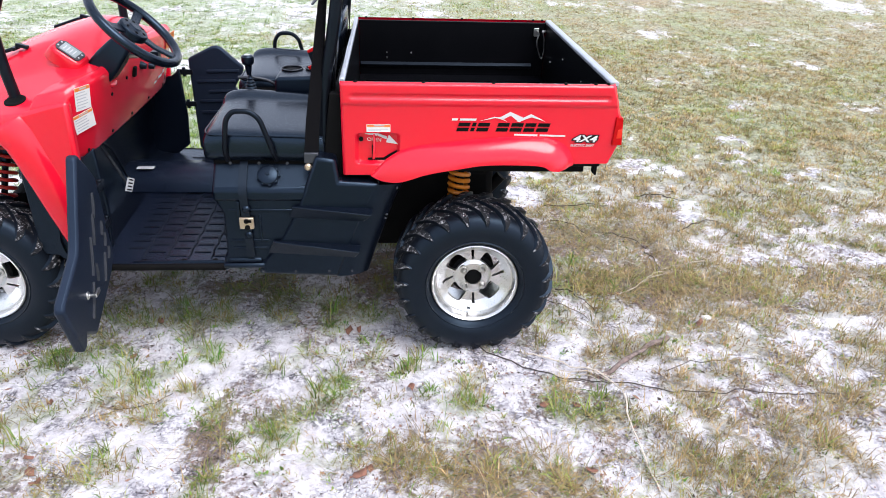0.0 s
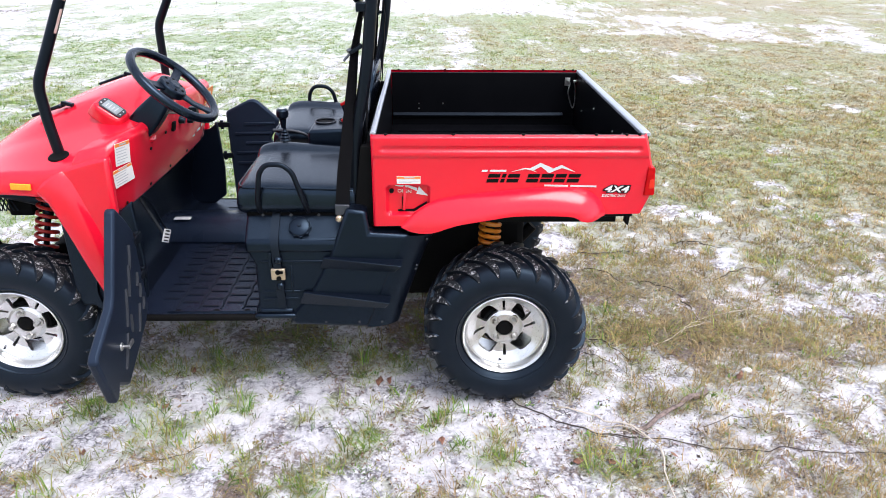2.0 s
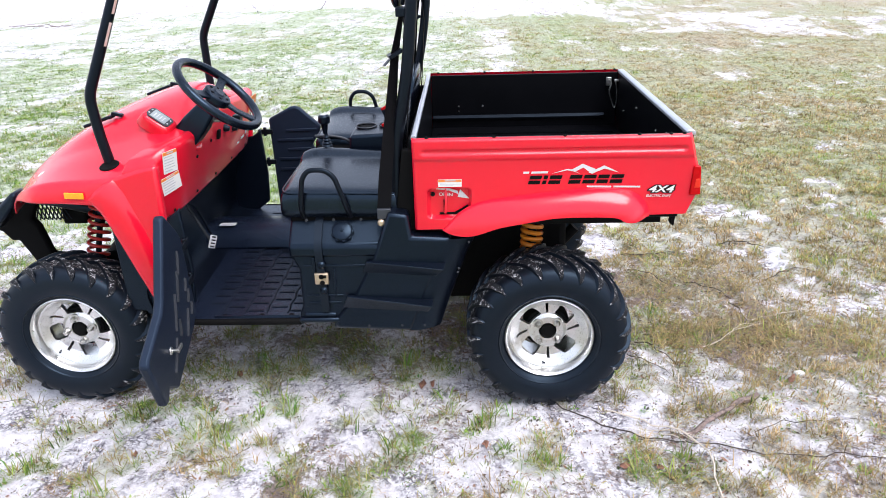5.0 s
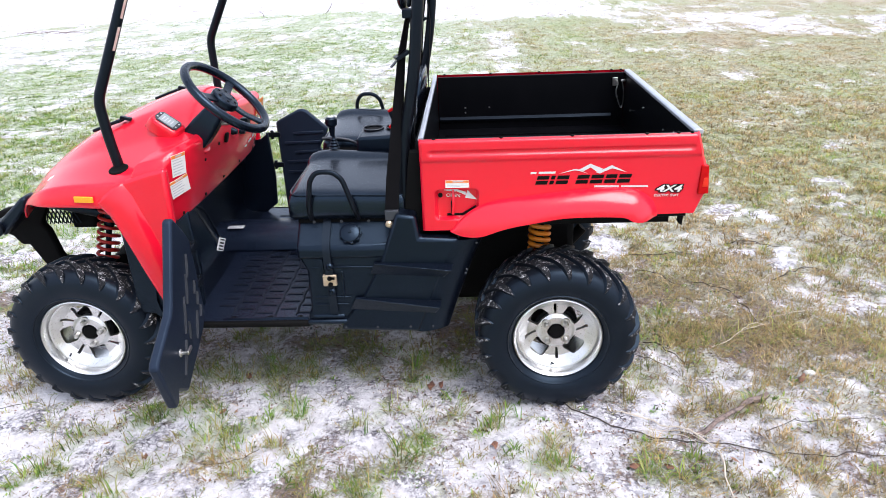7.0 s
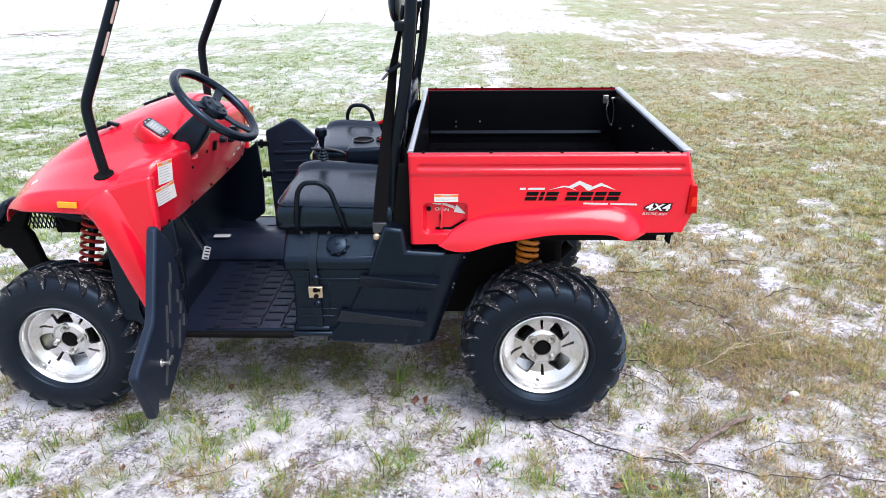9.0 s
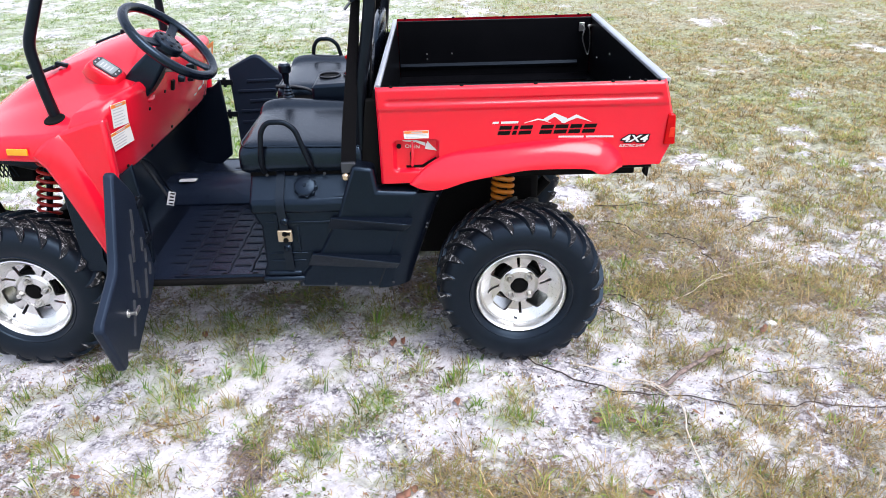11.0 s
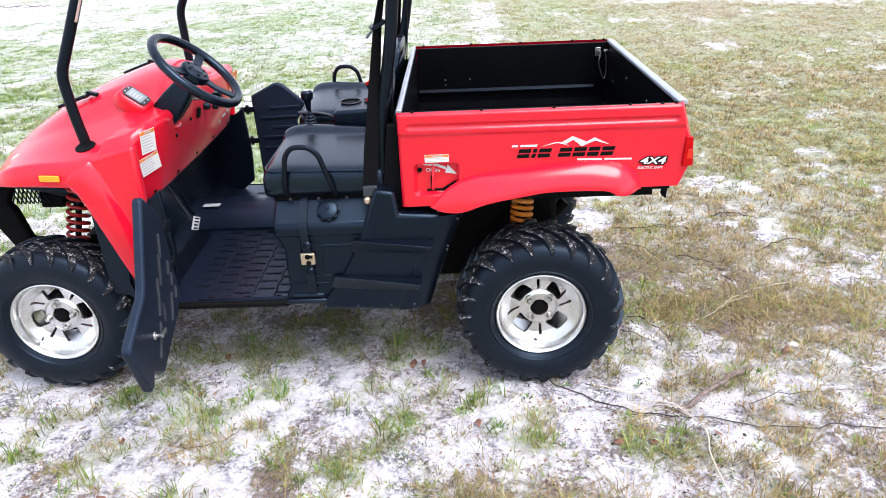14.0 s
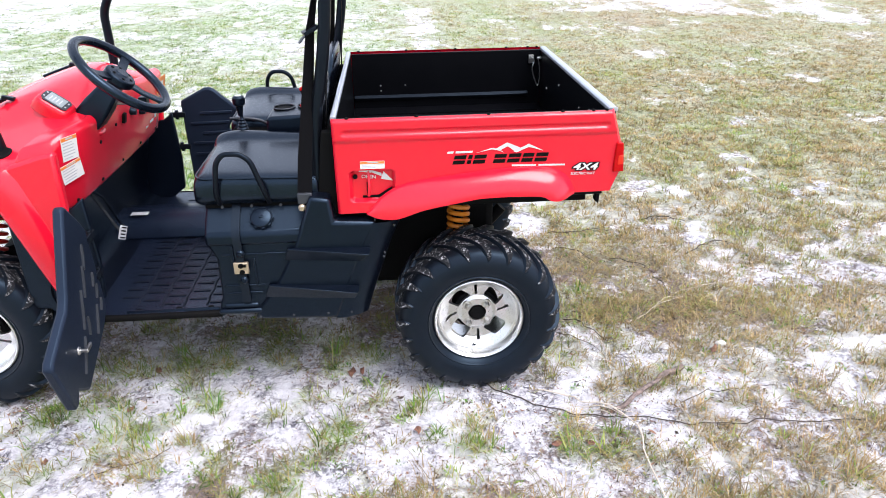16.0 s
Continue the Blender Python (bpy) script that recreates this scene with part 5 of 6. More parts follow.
bm = loft(B(), [[(plan_x(x, y), y, z) for y, z in reversed(row)] + [(plan_x(x, y), 2 * YC - y, z) for y, z in row[1:]] for x, row in HOOD], closed=False)
crease = bm.edges.layers.float.new("crease_edge")
bm.verts.index_update()
for e in bm.edges:
    a, b = (v.index % 17 for v in e.verts)
    if a == b and a in (2, 14):
        e[crease] = 0.92
    if a == b and a in (5, 6, 10, 11):
        e[crease] = 0.7
hood = part("front_body", bm, RED, utv, "glossy red moulded hood and front fenders", sub=2, smooth=80)
hood.modifiers.new("thickness", "SOLIDIFY").thickness = 0.006


# side of the front body: from the arch down to the foot of the fender leg
LEG = [(-1.398, 1.006), (-1.46, 0.994), (-1.54, 0.970), (-1.59, 0.955), (-1.575, 0.90), (-1.54, 0.82), (-1.50, 0.72), (-1.47, 0.60), (-1.44, 0.47), (-1.415, 0.47), (-1.42, 0.62), (-1.405, 0.785)]
ARCH = ((-1.705, 0.886), (-1.650, 0.890), (-1.614, 0.85), (-1.592, 0.79), (-1.562, 0.70), (-1.530, 0.60), (-1.486, 0.475))
FOLD = ((-1.615, 0.958), (-1.566, 0.955), (-1.542, 0.91), (-1.518, 0.84), (-1.482, 0.73), (-1.456, 0.63), (-1.422, 0.475))
for s in (0, 1):
    mm = (lambda b: b) if s == 0 else mirror
    bm = side_prism(B(), LEG, -0.012, 0.03)
    part("fender_leg", mm(bm), RED, hood, "red rear leg of the front fender", bevel=0.014)
    # the arch's rim band runs on from the fender down the leg
    rows = []
    for i, ((a, b), (c, d)) in enumerate(zip(ARCH, FOLD)):
        yo = lin(((0, -0.028), (1, -0.046), (2, -0.049), (6, -0.036)), i)
        yf = lin(((0, -0.006), (1, -0.026), (2, -0.030), (6, -0.026)), i)
        rows.append([(a, 0.02, b), (a - 0.002, yo + 0.006, b - 0.001), (a * 0.88 + c * 0.12, yo, b * 0.88 + d * 0.12), (a * 0.4 + c * 0.6, (yo + yf) / 2 - 0.004, b * 0.4 + d * 0.6), (a * 0.15 + c * 0.85, yf - 0.004, b * 0.15 + d * 0.85), (c, yf + 0.008, d), (c + 0.012, -0.008, d + 0.006), (c, 0.02, d)])
    part("arch_lip", mm(loft(B(), rows)), RED, hood, "red rim band of the wheel arch", bevel=0.004, smooth=70)
    bm = B()
    m = Matrix.Translation((-1.725, -0.0505, 0.905)) @ UPX @ pose(0, 0, 0, 0, 0, -3)
    add_box(bm, (0, 0, -0.004), (0.068, 0.022, 0.004), m)
    part("side_reflector", mm(bm), AMBER, hood, "amber plastic reflector", bevel=0.002)
    # dark disc in place of the shaded pocket where the roll bar enters
    m = Matrix.Translation((-1.598, 0.064, 0.984)) @ pose(0, 0, 0, 22, -8, 0) @ Matrix.Diagonal((1.25, 1.0, 1.0, 1))
    part("pocket_disc", mm(add_lathe(B(), [(0, 0.006), (0.026, 0.010), (0.030, 0.007), (0.030, -0.02)], m @ pose(0, 0, 0, 90), 24)), MATTE, hood, "dark disc standing in for the shaded pocket round the roll bar")
    bm = side_prism(B(), [(-1.945, 0.905), (-1.92, 0.937), (-1.895, 0.945), (-1.89, 0.93), (-1.92, 0.90)], 0.14, 0.20)
    part("headlamp", mm(bm), SILVER, hood, "clear headlamp", bevel=0.008)

# dashboard ---------------------------------------------------------------------
DASH = ((0.000, 1.000, -1.412), (0.020, 1.035, -1.395), (0.065, 1.056, -1.368), (0.115, 1.064, -1.345), (0.20, 1.062, -1.338), (0.40, 1.080, -1.335), (0.59, 1.105, -1.333))
secs = []
for y, zt, x in DASH + tuple((2 * YC - y, zt, x) for y, zt, x in reversed(DASH[:-1])):
    secs.append([(x - 0.12, y, zt - 0.02), (x - 0.018, y, zt + 0.003), (x, y, zt - 0.018), (x - 0.018, y, 0.95), (x - 0.062, y, 0.785), (x - 0.078, y, 0.772), (x - 0.12, y, 0.79)])
dash = part("dashboard", loft(B(), secs), RED, utv, "red moulded dashboard with stickers and switches", bevel=0.008, smooth=50)


def on_dash(y, z):
    """A label frame on the dashboard's rear face: x across, y up, z out."""
    x = lin(((0.785, -0.062), (0.95, -0.018), (1.085, 0.0)), z) + lin([(a, c) for a, _, c in DASH], min(y, 2 * YC - y))
    return Matrix.Translation((x + 0.003, y, z)) @ Matrix(((0, 0, 1, 0), (1, 0, 0, 0), (0, 1, 0, 0), (0, 0, 0, 1))) @ pose(0, 0, 0, 13, 0, 0)


# the two stickers sit on the slanted corner
ACROSS, LEAN = Vector((0.485, 0.875, 0)), Vector((0.235, 0, 0.972))
OUT = ACROSS.cross(LEAN).normalized()
LEAN = OUT.cross(ACROSS)


def on_corner(d, z):
    p = Vector((-1.395 - 0.018 + (z - 0.95) * 0.22, 0.020, z)) + ACROSS * d + OUT * 0.004
    return Matrix(((ACROSS.x, LEAN.x, OUT.x, p.x), (ACROSS.y, LEAN.y, OUT.y, p.y), (ACROSS.z, LEAN.z, OUT.z, p.z), (0, 0, 0, 1)))


sticker("warning_label", on_corner(0.026, 0.958) @ pose(0, 0, 0, 0, 0, 3), 0.062, 0.086, 0.16, 6, 3, (WHITE, ORANGEINK, GREYINK), dash, "white warning sticker with orange head")
sticker("warning_label", on_corner(0.030, 0.875) @ pose(0, 0, 0, 0, 0, 12), 0.084, 0.070, 0.16, 5, 4, (WHITE, ORANGEINK, GREYINK), dash, "white warning sticker with orange head")
sticker("safety_label", on_dash(0.97, 0.965), 0.12, 0.07, 0.9, 3, 5, (ORANGEINK, ORANGEINK, WHITE), dash, "orange sticker on the dashboard")
for y, z, r in ((0.60, 0.985, 0.016), (0.72, 0.955, 0.014), (0.80, 0.96, 0.014)):
    m = on_dash(y, z) @ pose(0, 0, 0, 90)
    part("switch", add_lathe(B(), [(0, -0.02), (r * 0.7, -0.02), (r * 0.8, -0.012), (r, -0.006), (r, 0.004)], m @ pose(0, 0, 0, 0, 0, 180), 16), PAINT, dash)
part("rocker_switch", add_box(B(), (-0.012, -0.02, 0), (0.012, 0.02, 0.012), on_dash(0.50, 0.985)), MATTE, dash, bevel=0.003)
for i, (y, z) in enumerate(((0.10, 0.80), (0.30, 0.805), (0.52, 0.808), (0.75, 0.808), (0.98, 0.805), (0.26, 0.96), (0.42, 0.98))):
    part("dash_bolt", add_lathe(B(), [(0.007, 0), (0.006, -0.004), (0, -0.005)], on_dash(y, z) @ pose(0, 0, 0, -90), 10), MATTE, dash)
for i, (y, w) in enumerate(((0.82, 0.03), (0.88, 0.05), (0.95, 0.02))):
    part("dash_lettering", add_box(B(), (0, -0.02 + i * 0.008, 0), (w, -0.012 + i * 0.012, 0.001), on_dash(y, 0.87)), SILVER, dash, "thin silver decal mark")
# instrument pod
PODM = Matrix.Translation((-1.452, 0.222, 1.120)) @ pose(0, 0, 0, 20, 34, -8) @ Matrix.Diagonal((0.74, 0.62, 0.9, 1))
bm = loft(B(), [[(x * k, y * k, z) for x, y in ((-0.075, -0.045), (-0.045, -0.058), (0.055, -0.055), (0.072, -0.04), (0.072, 0.04), (0.055, 0.055), (-0.045, 0.058), (-0.075, 0.045))] for k, z in ((1.3, -0.06), (1.12, -0.012), (1.0, 0.004))])
bm.transform(PODM)
pod = part("instrument_pod", bm, RED, dash, "raised red instrument housing", bevel=0.018, smooth=80)
bm = B()
add_prism(bm, [(x, y, 0.004) for x, y in ((-0.064, -0.022), (-0.048, -0.040), (0.048, -0.040), (0.062, -0.028), (0.062, 0.028), (0.048, 0.040), (-0.048, 0.040), (-0.064, 0.022))], (0, 0, 0.006))
n0 = len(bm.faces)
add_box(bm, (-0.042, -0.032, 0.010), (0.042, 0.032, 0.0115))
bm.faces.ensure_lookup_table()
for f in bm.faces[n0:]:
    f.material_index = 1
n1 = len(bm.faces)
for i in range(4):
    add_box(bm, (-0.028 + i * 0.016, -0.020, 0.0115), (-0.023 + i * 0.016, 0.012 + 0.004 * (i % 2), 0.012))
for x in (-0.053, 0.052):
    for y in (-0.016, 0.016):
        add_disc(bm, (x, y, 0.010), (0, 0, 1), 0.0045, 0.002, 10)
bm.transform(PODM)
bm.faces.ensure_lookup_table()
for f in bm.faces[n1:]:
    f.material_index = 2
o = part("display", bm, [LEDGE, SCREEN, GREYINK], dash, "grey liquid crystal display in a dark bezel")
# added dark filler for the shaded corner between seat and bed
for y in (0.012, 2 * YC - 0.042):
    part("corner_filler", side_prism(B(), [(-0.575, 0.70), (-0.493, 0.70), (-0.493, 1.04), (-0.53, 1.04)], y, y + 0.03), MATTE, utv, bevel=0.004)
# black hold-down latches on the hood
for y in (0.30, 2 * YC - 0.28):
    bm = add_tube(B(), [(-1.79, y, 1.075), (-1.70, y, 1.105), (-1.66, y, 1.118)], 0.007, 8)
    add_box(bm, (-0.022, -0.009, -0.005), (0.020, 0.009, 0.007), Matrix.Translation((-1.648, y, 1.120)) @ pose(0, 0, 0, 0, 14, 0))
    add_box(bm, (-0.006, -0.02, -0.008), (0.006, 0.02, 0.004), Matrix.Translation((-1.675, y, 1.115)) @ pose(0, 0, 0, 0, 14, 0))
    part("hood_latch", bm, PAINT, hood, "black rubber hood latch", bevel=0.002)

# steering ----------------------------------------------------------------------
N = Vector((0.68, 0, 0.733))
HUB = Vector((-1.245, 0.285, 1.185))
SM = Matrix.Translation(HUB) @ Vector((0, 0, 1)).rotation_difference(N).to_matrix().to_4x4()
bm = add_tube(B(), [SM @ Vector((0.172 * math.cos(2 * math.pi * i / 56), 0.172 * math.sin(2 * math.pi * i / 56), 0.012)) for i in range(56)], 0.0165, 14, closed=True)
steer = part("steering_wheel", bm, VINYL, utv, "black three-spoke steering wheel", smooth=80)
bm = add_lathe(B(), [(0, -0.022), (0.020, -0.022), (0.024, -0.018), (0.050, -0.014), (0.054, -0.008), (0.054, 0.012), (0.03, 0.03)], SM @ pose(0, 0, 0, -90), 32)
part("hub", bm, BLACK, steer, bevel=0.002)
for i in range(6):
    a = 2 * math.pi * i / 6
    part("hub_bolt", add_disc(B(), SM @ Vector((0.036 * math.cos(a), 0.036 * math.sin(a), 0.012)), N, 0.0055, 0.006, 8), MATTE, steer)
for a in (14, 104, 240):
    c, s_ = math.cos(radians(a)), math.sin(radians(a))
    rows = []
    for r, w, h, t in ((0.040, 0.022, -0.002, 0.005), (0.09, 0.017, -0.004, 0.005), (0.14, 0.016, 0.004, 0.006), (0.168, 0.020, 0.010, 0.008)):
        rows.append([SM @ Vector((r * c - s_ * q * w, r * s_ + c * q * w, h + p * t)) for q, p in ((-1, -1), (1, -1), (1, 1), (-1, 1))])
    part("spoke", loft(B(), rows), BLACK, steer, bevel=0.003)
bm = B()
rows = []
for d, w, h in ((0.03, 0.030, 0.026), (0.07, 0.042, 0.038), (0.13, 0.048, 0.046), (0.205, 0.048, 0.050)):
    rows.append([HUB - N * d + Vector((-0.733 * q * h, p * w, 0.68 * q * h)) for q, p in ((-1, -1), (1, -1), (1, 1), (-1, 1))])
column = part("steering_column", loft(bm, rows), BLACK, utv, "black plastic steering column shroud", bevel=0.012)
part("column_collar", add_tube(B(), [HUB - N * 0.215 + Vector((0, 0.058 * math.cos(2 * math.pi * i / 24), 0)) + Vector((-0.733, 0, 0.68)) * 0.058 * math.sin(2 * math.pi * i / 24) for i in range(24)], 0.010, 8, closed=True), RED, column, "red opening rim round the column")
part("ignition_key", add_tube(B(), [HUB - N * 0.13 + Vector((0.05, 0.02, 0)), HUB - N * 0.13 + Vector((0.085, 0.02, 0.0))], 0.008, 10), STEEL, column)
part("turn_switch", add_box(B(), (-1.215, 0.33, 1.07), (-1.185, 0.37, 1.10)), PAINT, column, bevel=0.005)

# seats ---------------------------------------------------------------------------
def cushion(y0, y1):
    """Squab with a rounded front, crowned top and a bolster along the inner edge."""
    rows = []
    for x, z0, zt, k in ((-0.985, 0.785, 0.865, 0.92), (-0.980, 0.764, 0.888, 0.97), (-0.955, 0.756, 0.902, 1.0), (-0.90, 0.756, 0.910, 1.0), (-0.78, 0.756, 0.904, 1.0), (-0.62, 0.756, 0.898, 1.0), (-0.56, 0.756, 0.896, 1.0), (-0.545, 0.785, 0.880, 0.97)):
        m_, h = (y0 + y1) / 2, (y1 - y0) / 2 * k
        roll = lin(((-0.98, 0.022), (-0.9, 0.022), (-0.56, 0.012)), x)
        sec = [(-1.0, z0), (-1.0, z0 + 0.55 * (zt - z0)), (-0.985, zt - 0.026), (-0.93, zt - 0.010), (-0.80, zt - 0.004), (-0.3, zt), (0.25, zt + 0.002), (0.58, zt + 0.002), (0.66, zt - 0.004 + roll), (0.80, zt + roll + 0.008), (0.93, zt + roll), (1.0, zt - 0.02), (1.0, z0)]
        rows.append([(x, m_ + h * a, z) for a, z in sec])
    return rows


for k in (0, 1):
    f, up = (lambda y: y, 0.0) if k == 0 else (lambda y: y + 0.68, 0.018)
    base = B()
    add_box(base, (-0.955, f(0.03), 0.765), (-0.56, f(0.47), 0.80))
    seat = part("seat", base, MATTE, utv, "black vinyl seat with grab handle", bevel=0.008)
    part("cushion", loft(B(), [[(x, y, z + (up if z > 0.85 else 0)) for x, y, z in row] for row in cushion(f(0.005), f(0.485))]), VINYL, seat, "padded black vinyl cushion", sub=2, smooth=80)
    y0, y1 = f(0.005), f(0.485)
    part("piping", add_tube(B(), rounded([(-0.56, y0 + 0.004, 0.884 + up), (-0.955, y0 + 0.006, 0.890 + up), (-0.978, y0 + 0.05, 0.886 + up), (-0.978, y1 - 0.06, 0.886 + up)], 0.04), 0.0035, 8), VINYL, seat)
    # thin dark tube draws the shade in the crease beside the bolster
    part("crease_line", add_tube(B(), rounded([(-0.965, y1 - 0.088, 0.900 + up), (-0.90, y1 - 0.090, 0.9095 + up), (-0.78, y1 - 0.090, 0.904 + up), (-0.57, y1 - 0.090, 0.898 + up)], 0.04), 0.0022, 6), MATTE, seat, "dark line for the shade in the bolster crease")
    rows = []
    for z, xf, t, w in ((0.90, -0.595, 0.05, 0.96), (0.93, -0.602, 0.06, 1.0), (1.00, -0.590, 0.06, 1.0), (1.08, -0.572, 0.055, 0.97), (1.155, -0.555, 0.045, 0.86), (1.18, -0.548, 0.03, 0.70)):
        m_, h = (y0 + y1) / 2, 0.215 * w
        rows.append([(xf + 0.02, m_ - h, z), (xf, m_ - h + 0.05, z), (xf - 0.004, m_, z), (xf, m_ + h - 0.05, z), (xf + 0.02, m_ + h, z), (xf + t, m_ + h - 0.02, z), (xf + t, m_ - h + 0.02, z)])
    part("backrest", loft(B(), rows), VINYL, seat, "black vinyl backrest", sub=2, smooth=80)
    rows = []
    for z, t, w in ((1.49, 0.02, 0.55), (1.505, 0.045, 0.85), (1.55, 0.06, 1.0), (1.62, 0.06, 1.0), (1.68, 0.045, 0.85), (1.695, 0.02, 0.55)):
        m_, h = (y0 + y1) / 2, 0.15 * w
        rows.append([(-0.532 - t * 0.6, m_ - h, z), (-0.532 - t * 0.6, m_ + h, z), (-0.532 + t * 0.4, m_ + h, z), (-0.532 + t * 0.4, m_ - h, z)])
    part("headrest", loft(B(), rows), VINYL, seat, "rounded black headrest pad", sub=2, smooth=80)
    yh = -0.012 if k == 0 else 2 * YC + 0.0
    bm = add_tube(B(), rounded([(-0.899, yh + (0.03 if k == 0 else -0.03), 0.795), (-0.900, yh, 0.84), (-0.885, yh, 0.95 + 1.6 * up), (-0.860, yh, 0.982 + 1.6 * up), (-0.803, yh, 0.982 + 1.6 * up), (-0.770, yh, 0.955 + 1.6 * up), (-0.735, yh, 0.84), (-0.728, yh + (0.03 if k == 0 else -0.03), 0.795)], 0.035), 0.0092, 12)
    part("grab_handle", bm, PAINT, seat, "bent black tubular grab handle", smooth=80)
    for x in (-0.89, -0.79, -0.69):
        part("bolt", add_disc(B(), (x, f(0.012), 0.786), (0, -1, 0), 0.005, 0.006, 10), LEDGE, seat)

# console, shifter, buckles ---------------------------------------------------------
bm = side_prism(B(), [(-0.800, 0.78), (-0.792, 0.955), (-0.785, 0.968), (-0.56, 0.976), (-0.56, 0.78)], 0.495, 0.715)
console = part("console", bm, BLACK, utv, "black centre console with two cup holders", bevel=0.012)
for x in (-0.735, -0.635):
    z = 0.9698 if x < -0.7 else 0.9735
    # flat disc in darker material for the shade down the cup hole
    part("cup_holder", add_lathe(B(), [(0.043, 0), (0.043, -0.004), (0.038, -0.005), (0.035, -0.001), (0, 0.0006)], Matrix.Translation((x, 0.63, z + 0.002)) @ pose(0, 0, 0, -90, 0, 0) @ pose(0, 0, 0, 0, 0, 180), 32), [MATTE], console, "flat dark disc standing in for the shaded cup hole")
    part("cup_rim", add_tube(B(), [(x + 0.043 * math.cos(2 * math.pi * i / 32), 0.63 + 0.043 * math.sin(2 * math.pi * i / 32), z + 0.005) for i in range(32)], 0.003, 8, closed=True), LEDGE, console, "raised rim of the cup recess")
bm = B()
prof = [(0.034, 0.870)]
for i in range(6):
    r = 0.031 - i * 0.0036
    prof += [(r, 0.878 + i * 0.0125), (r - 0.006, 0.8845 + i * 0.0125)]
prof += [(0.007, 0.956), (0.007, 0.985)]
add_lathe(bm, [(r, z) for r, z in prof], Matrix.Translation((-0.905, 0.585, 0)) @ pose(0, 0, 0, 90), 20)
shifter = part("gear_lever", bm, RUBBER, utv, "black gear lever with ribbed rubber boot", smooth=50)
part("knob", add_lathe(B(), [(0.009, 0.955), (0.013, 0.98), (0.015, 0.995), (0.024, 1.003), (0.026, 1.015), (0.025, 1.030), (0.018, 1.037), (0, 1.038)], Matrix.Translation((-0.908, 0.585, 0)) @ pose(0, 0, 0, 90), 20), BLACK, shifter, "round black gear knob")
part("knob_badge", add_disc(B(), (-0.908, 0.585, 1.0375), (0, 0, 1), 0.013, 0.002, 16), SILVER, shifter)
bm = B()
add_box(bm, (-0.97, 0.49, 0.80), (-0.80, 0.70, 0.876))
part("shift_plate", bm, MATTE, utv, bevel=0.01)
part("park_brake_lever", add_tube(B(), rounded([(-0.97, 0.66, 0.925), (-0.90, 0.66, 0.925), (-0.84, 0.665, 0.912), (-0.80, 0.67, 0.88)], 0.03), 0.0065, 10), LEDGE, utv, "slim steel parking brake lever")
for y, x in ((0.47, -0.625), (0.76, -0.66)):
    bm = add_strap(B(), [(x + 0.04, y, 0.89), (x + 0.02, y, 0.96), (x, y, 1.02)], 0.045, 0.014, (1, 0, 0.3))
    buckle = part("belt_buckle", bm, PAINT, utv, "black seat belt buckle with red button", bevel=0.003)
    part("button", add_box(B(), (-0.024, -0.007, -0.006), (0.024, 0.009, 0.006), Matrix.Translation((x - 0.001, y, 1.025)) @ pose(0, 0, 0, 0, -28, 0)), REDLENS, buckle, "red release button", bevel=0.002)

# roll cage -------------------------------------------------------------------------
cage = None
for s in (0, 1):
    f = (lambda y: y) if s == 0 else (lambda y: 2 * YC - y)
    rear = rounded([(-0.560, f(0.035), 0.79), (-0.552, f(0.05), 1.05), (-0.500, f(0.05), 1.30), (-0.475, f(0.05), 1.54), (-0.46, f(0.06), 1.80), (-0.50, f(0.10), 1.88)], 0.10, 6)
    bar = part("rear_roll_bar", add_tube(B(), rear, 0.0205, 16), PAINT, utv, "black tubular rear roll bar", smooth=80)
    front = rounded([(-1.605 + 0.055 * s, f(0.09), 0.965), (-1.620 + 0.065 * s, f(0.085), 1.10), (-1.627 + 0.072 * s, f(0.085), 1.235 + 0.075 * s), (-1.475 + 0.07 * s, f(0.12), 1.58), (-1.39 + 0.05 * s, f(0.14), 1.78), (-1.28 + 0.05 * s, f(0.14), 1.88), (-0.50, f(0.10), 1.88)], 0.035, 5)
    bar2 = part("front_roll_bar", add_tube(B(), front, 0.0185, 16), PAINT, utv, "black tubular front roll bar", smooth=80)
    if s == 0:
        d = (Vector((-1.475, 0.12, 1.58)) - Vector((-1.625, 0.085, 1.235)))
        for t0, t1 in ((0.50, 0.72), (0.80, 1.0)):
            path = [Vector((-1.625, 0.085, 1.235)) + d * t + Vector((0.0155, -0.011, -0.004)) for t in (t0, (t0 + t1) / 2, t1)]
            part("bar_label", add_strap(B(), path, 0.009, 0.0015, (0.5, 0.85, 0)), FADED, bar2, "faded pink and white sticker on the bar")
    # collar at the foot
    part("bar_foot", add_lathe(B(), [(0.027, 0), (0.027, 0.012), (0.019, 0.016)], Matrix.Translation((-0.559, f(0.036), 0.795)) @ pose(0, 0, 0, 90), 18), STEEL, bar)
for x, z in ((-0.468, 1.62),):
    part("cross_bar", add_tube(B(), [(x, 0.05, z), (x, 2 * YC - 0.05, z)], 0.019, 12), PAINT, utv, smooth=80)
part("cross_bar", add_tube(B(), [(-0.50, 0.10, 1.88), (-0.50, 2 * YC - 0.10, 1.88)], 0.0205, 12), PAINT, utv, smooth=80)
part("cross_bar", add_tube(B(), [(-1.28, 0.14, 1.88), (-1.23, 2 * YC - 0.14, 1.88)], 0.0205, 12), PAINT, utv, smooth=80)
part("seat_back_panel", side_prism(B(), [(-0.545, 0.78), (-0.525, 0.78), (-0.515, 0.98), (-0.535, 0.98)], 0.03, 2 * YC - 0.03), MATTE, utv)

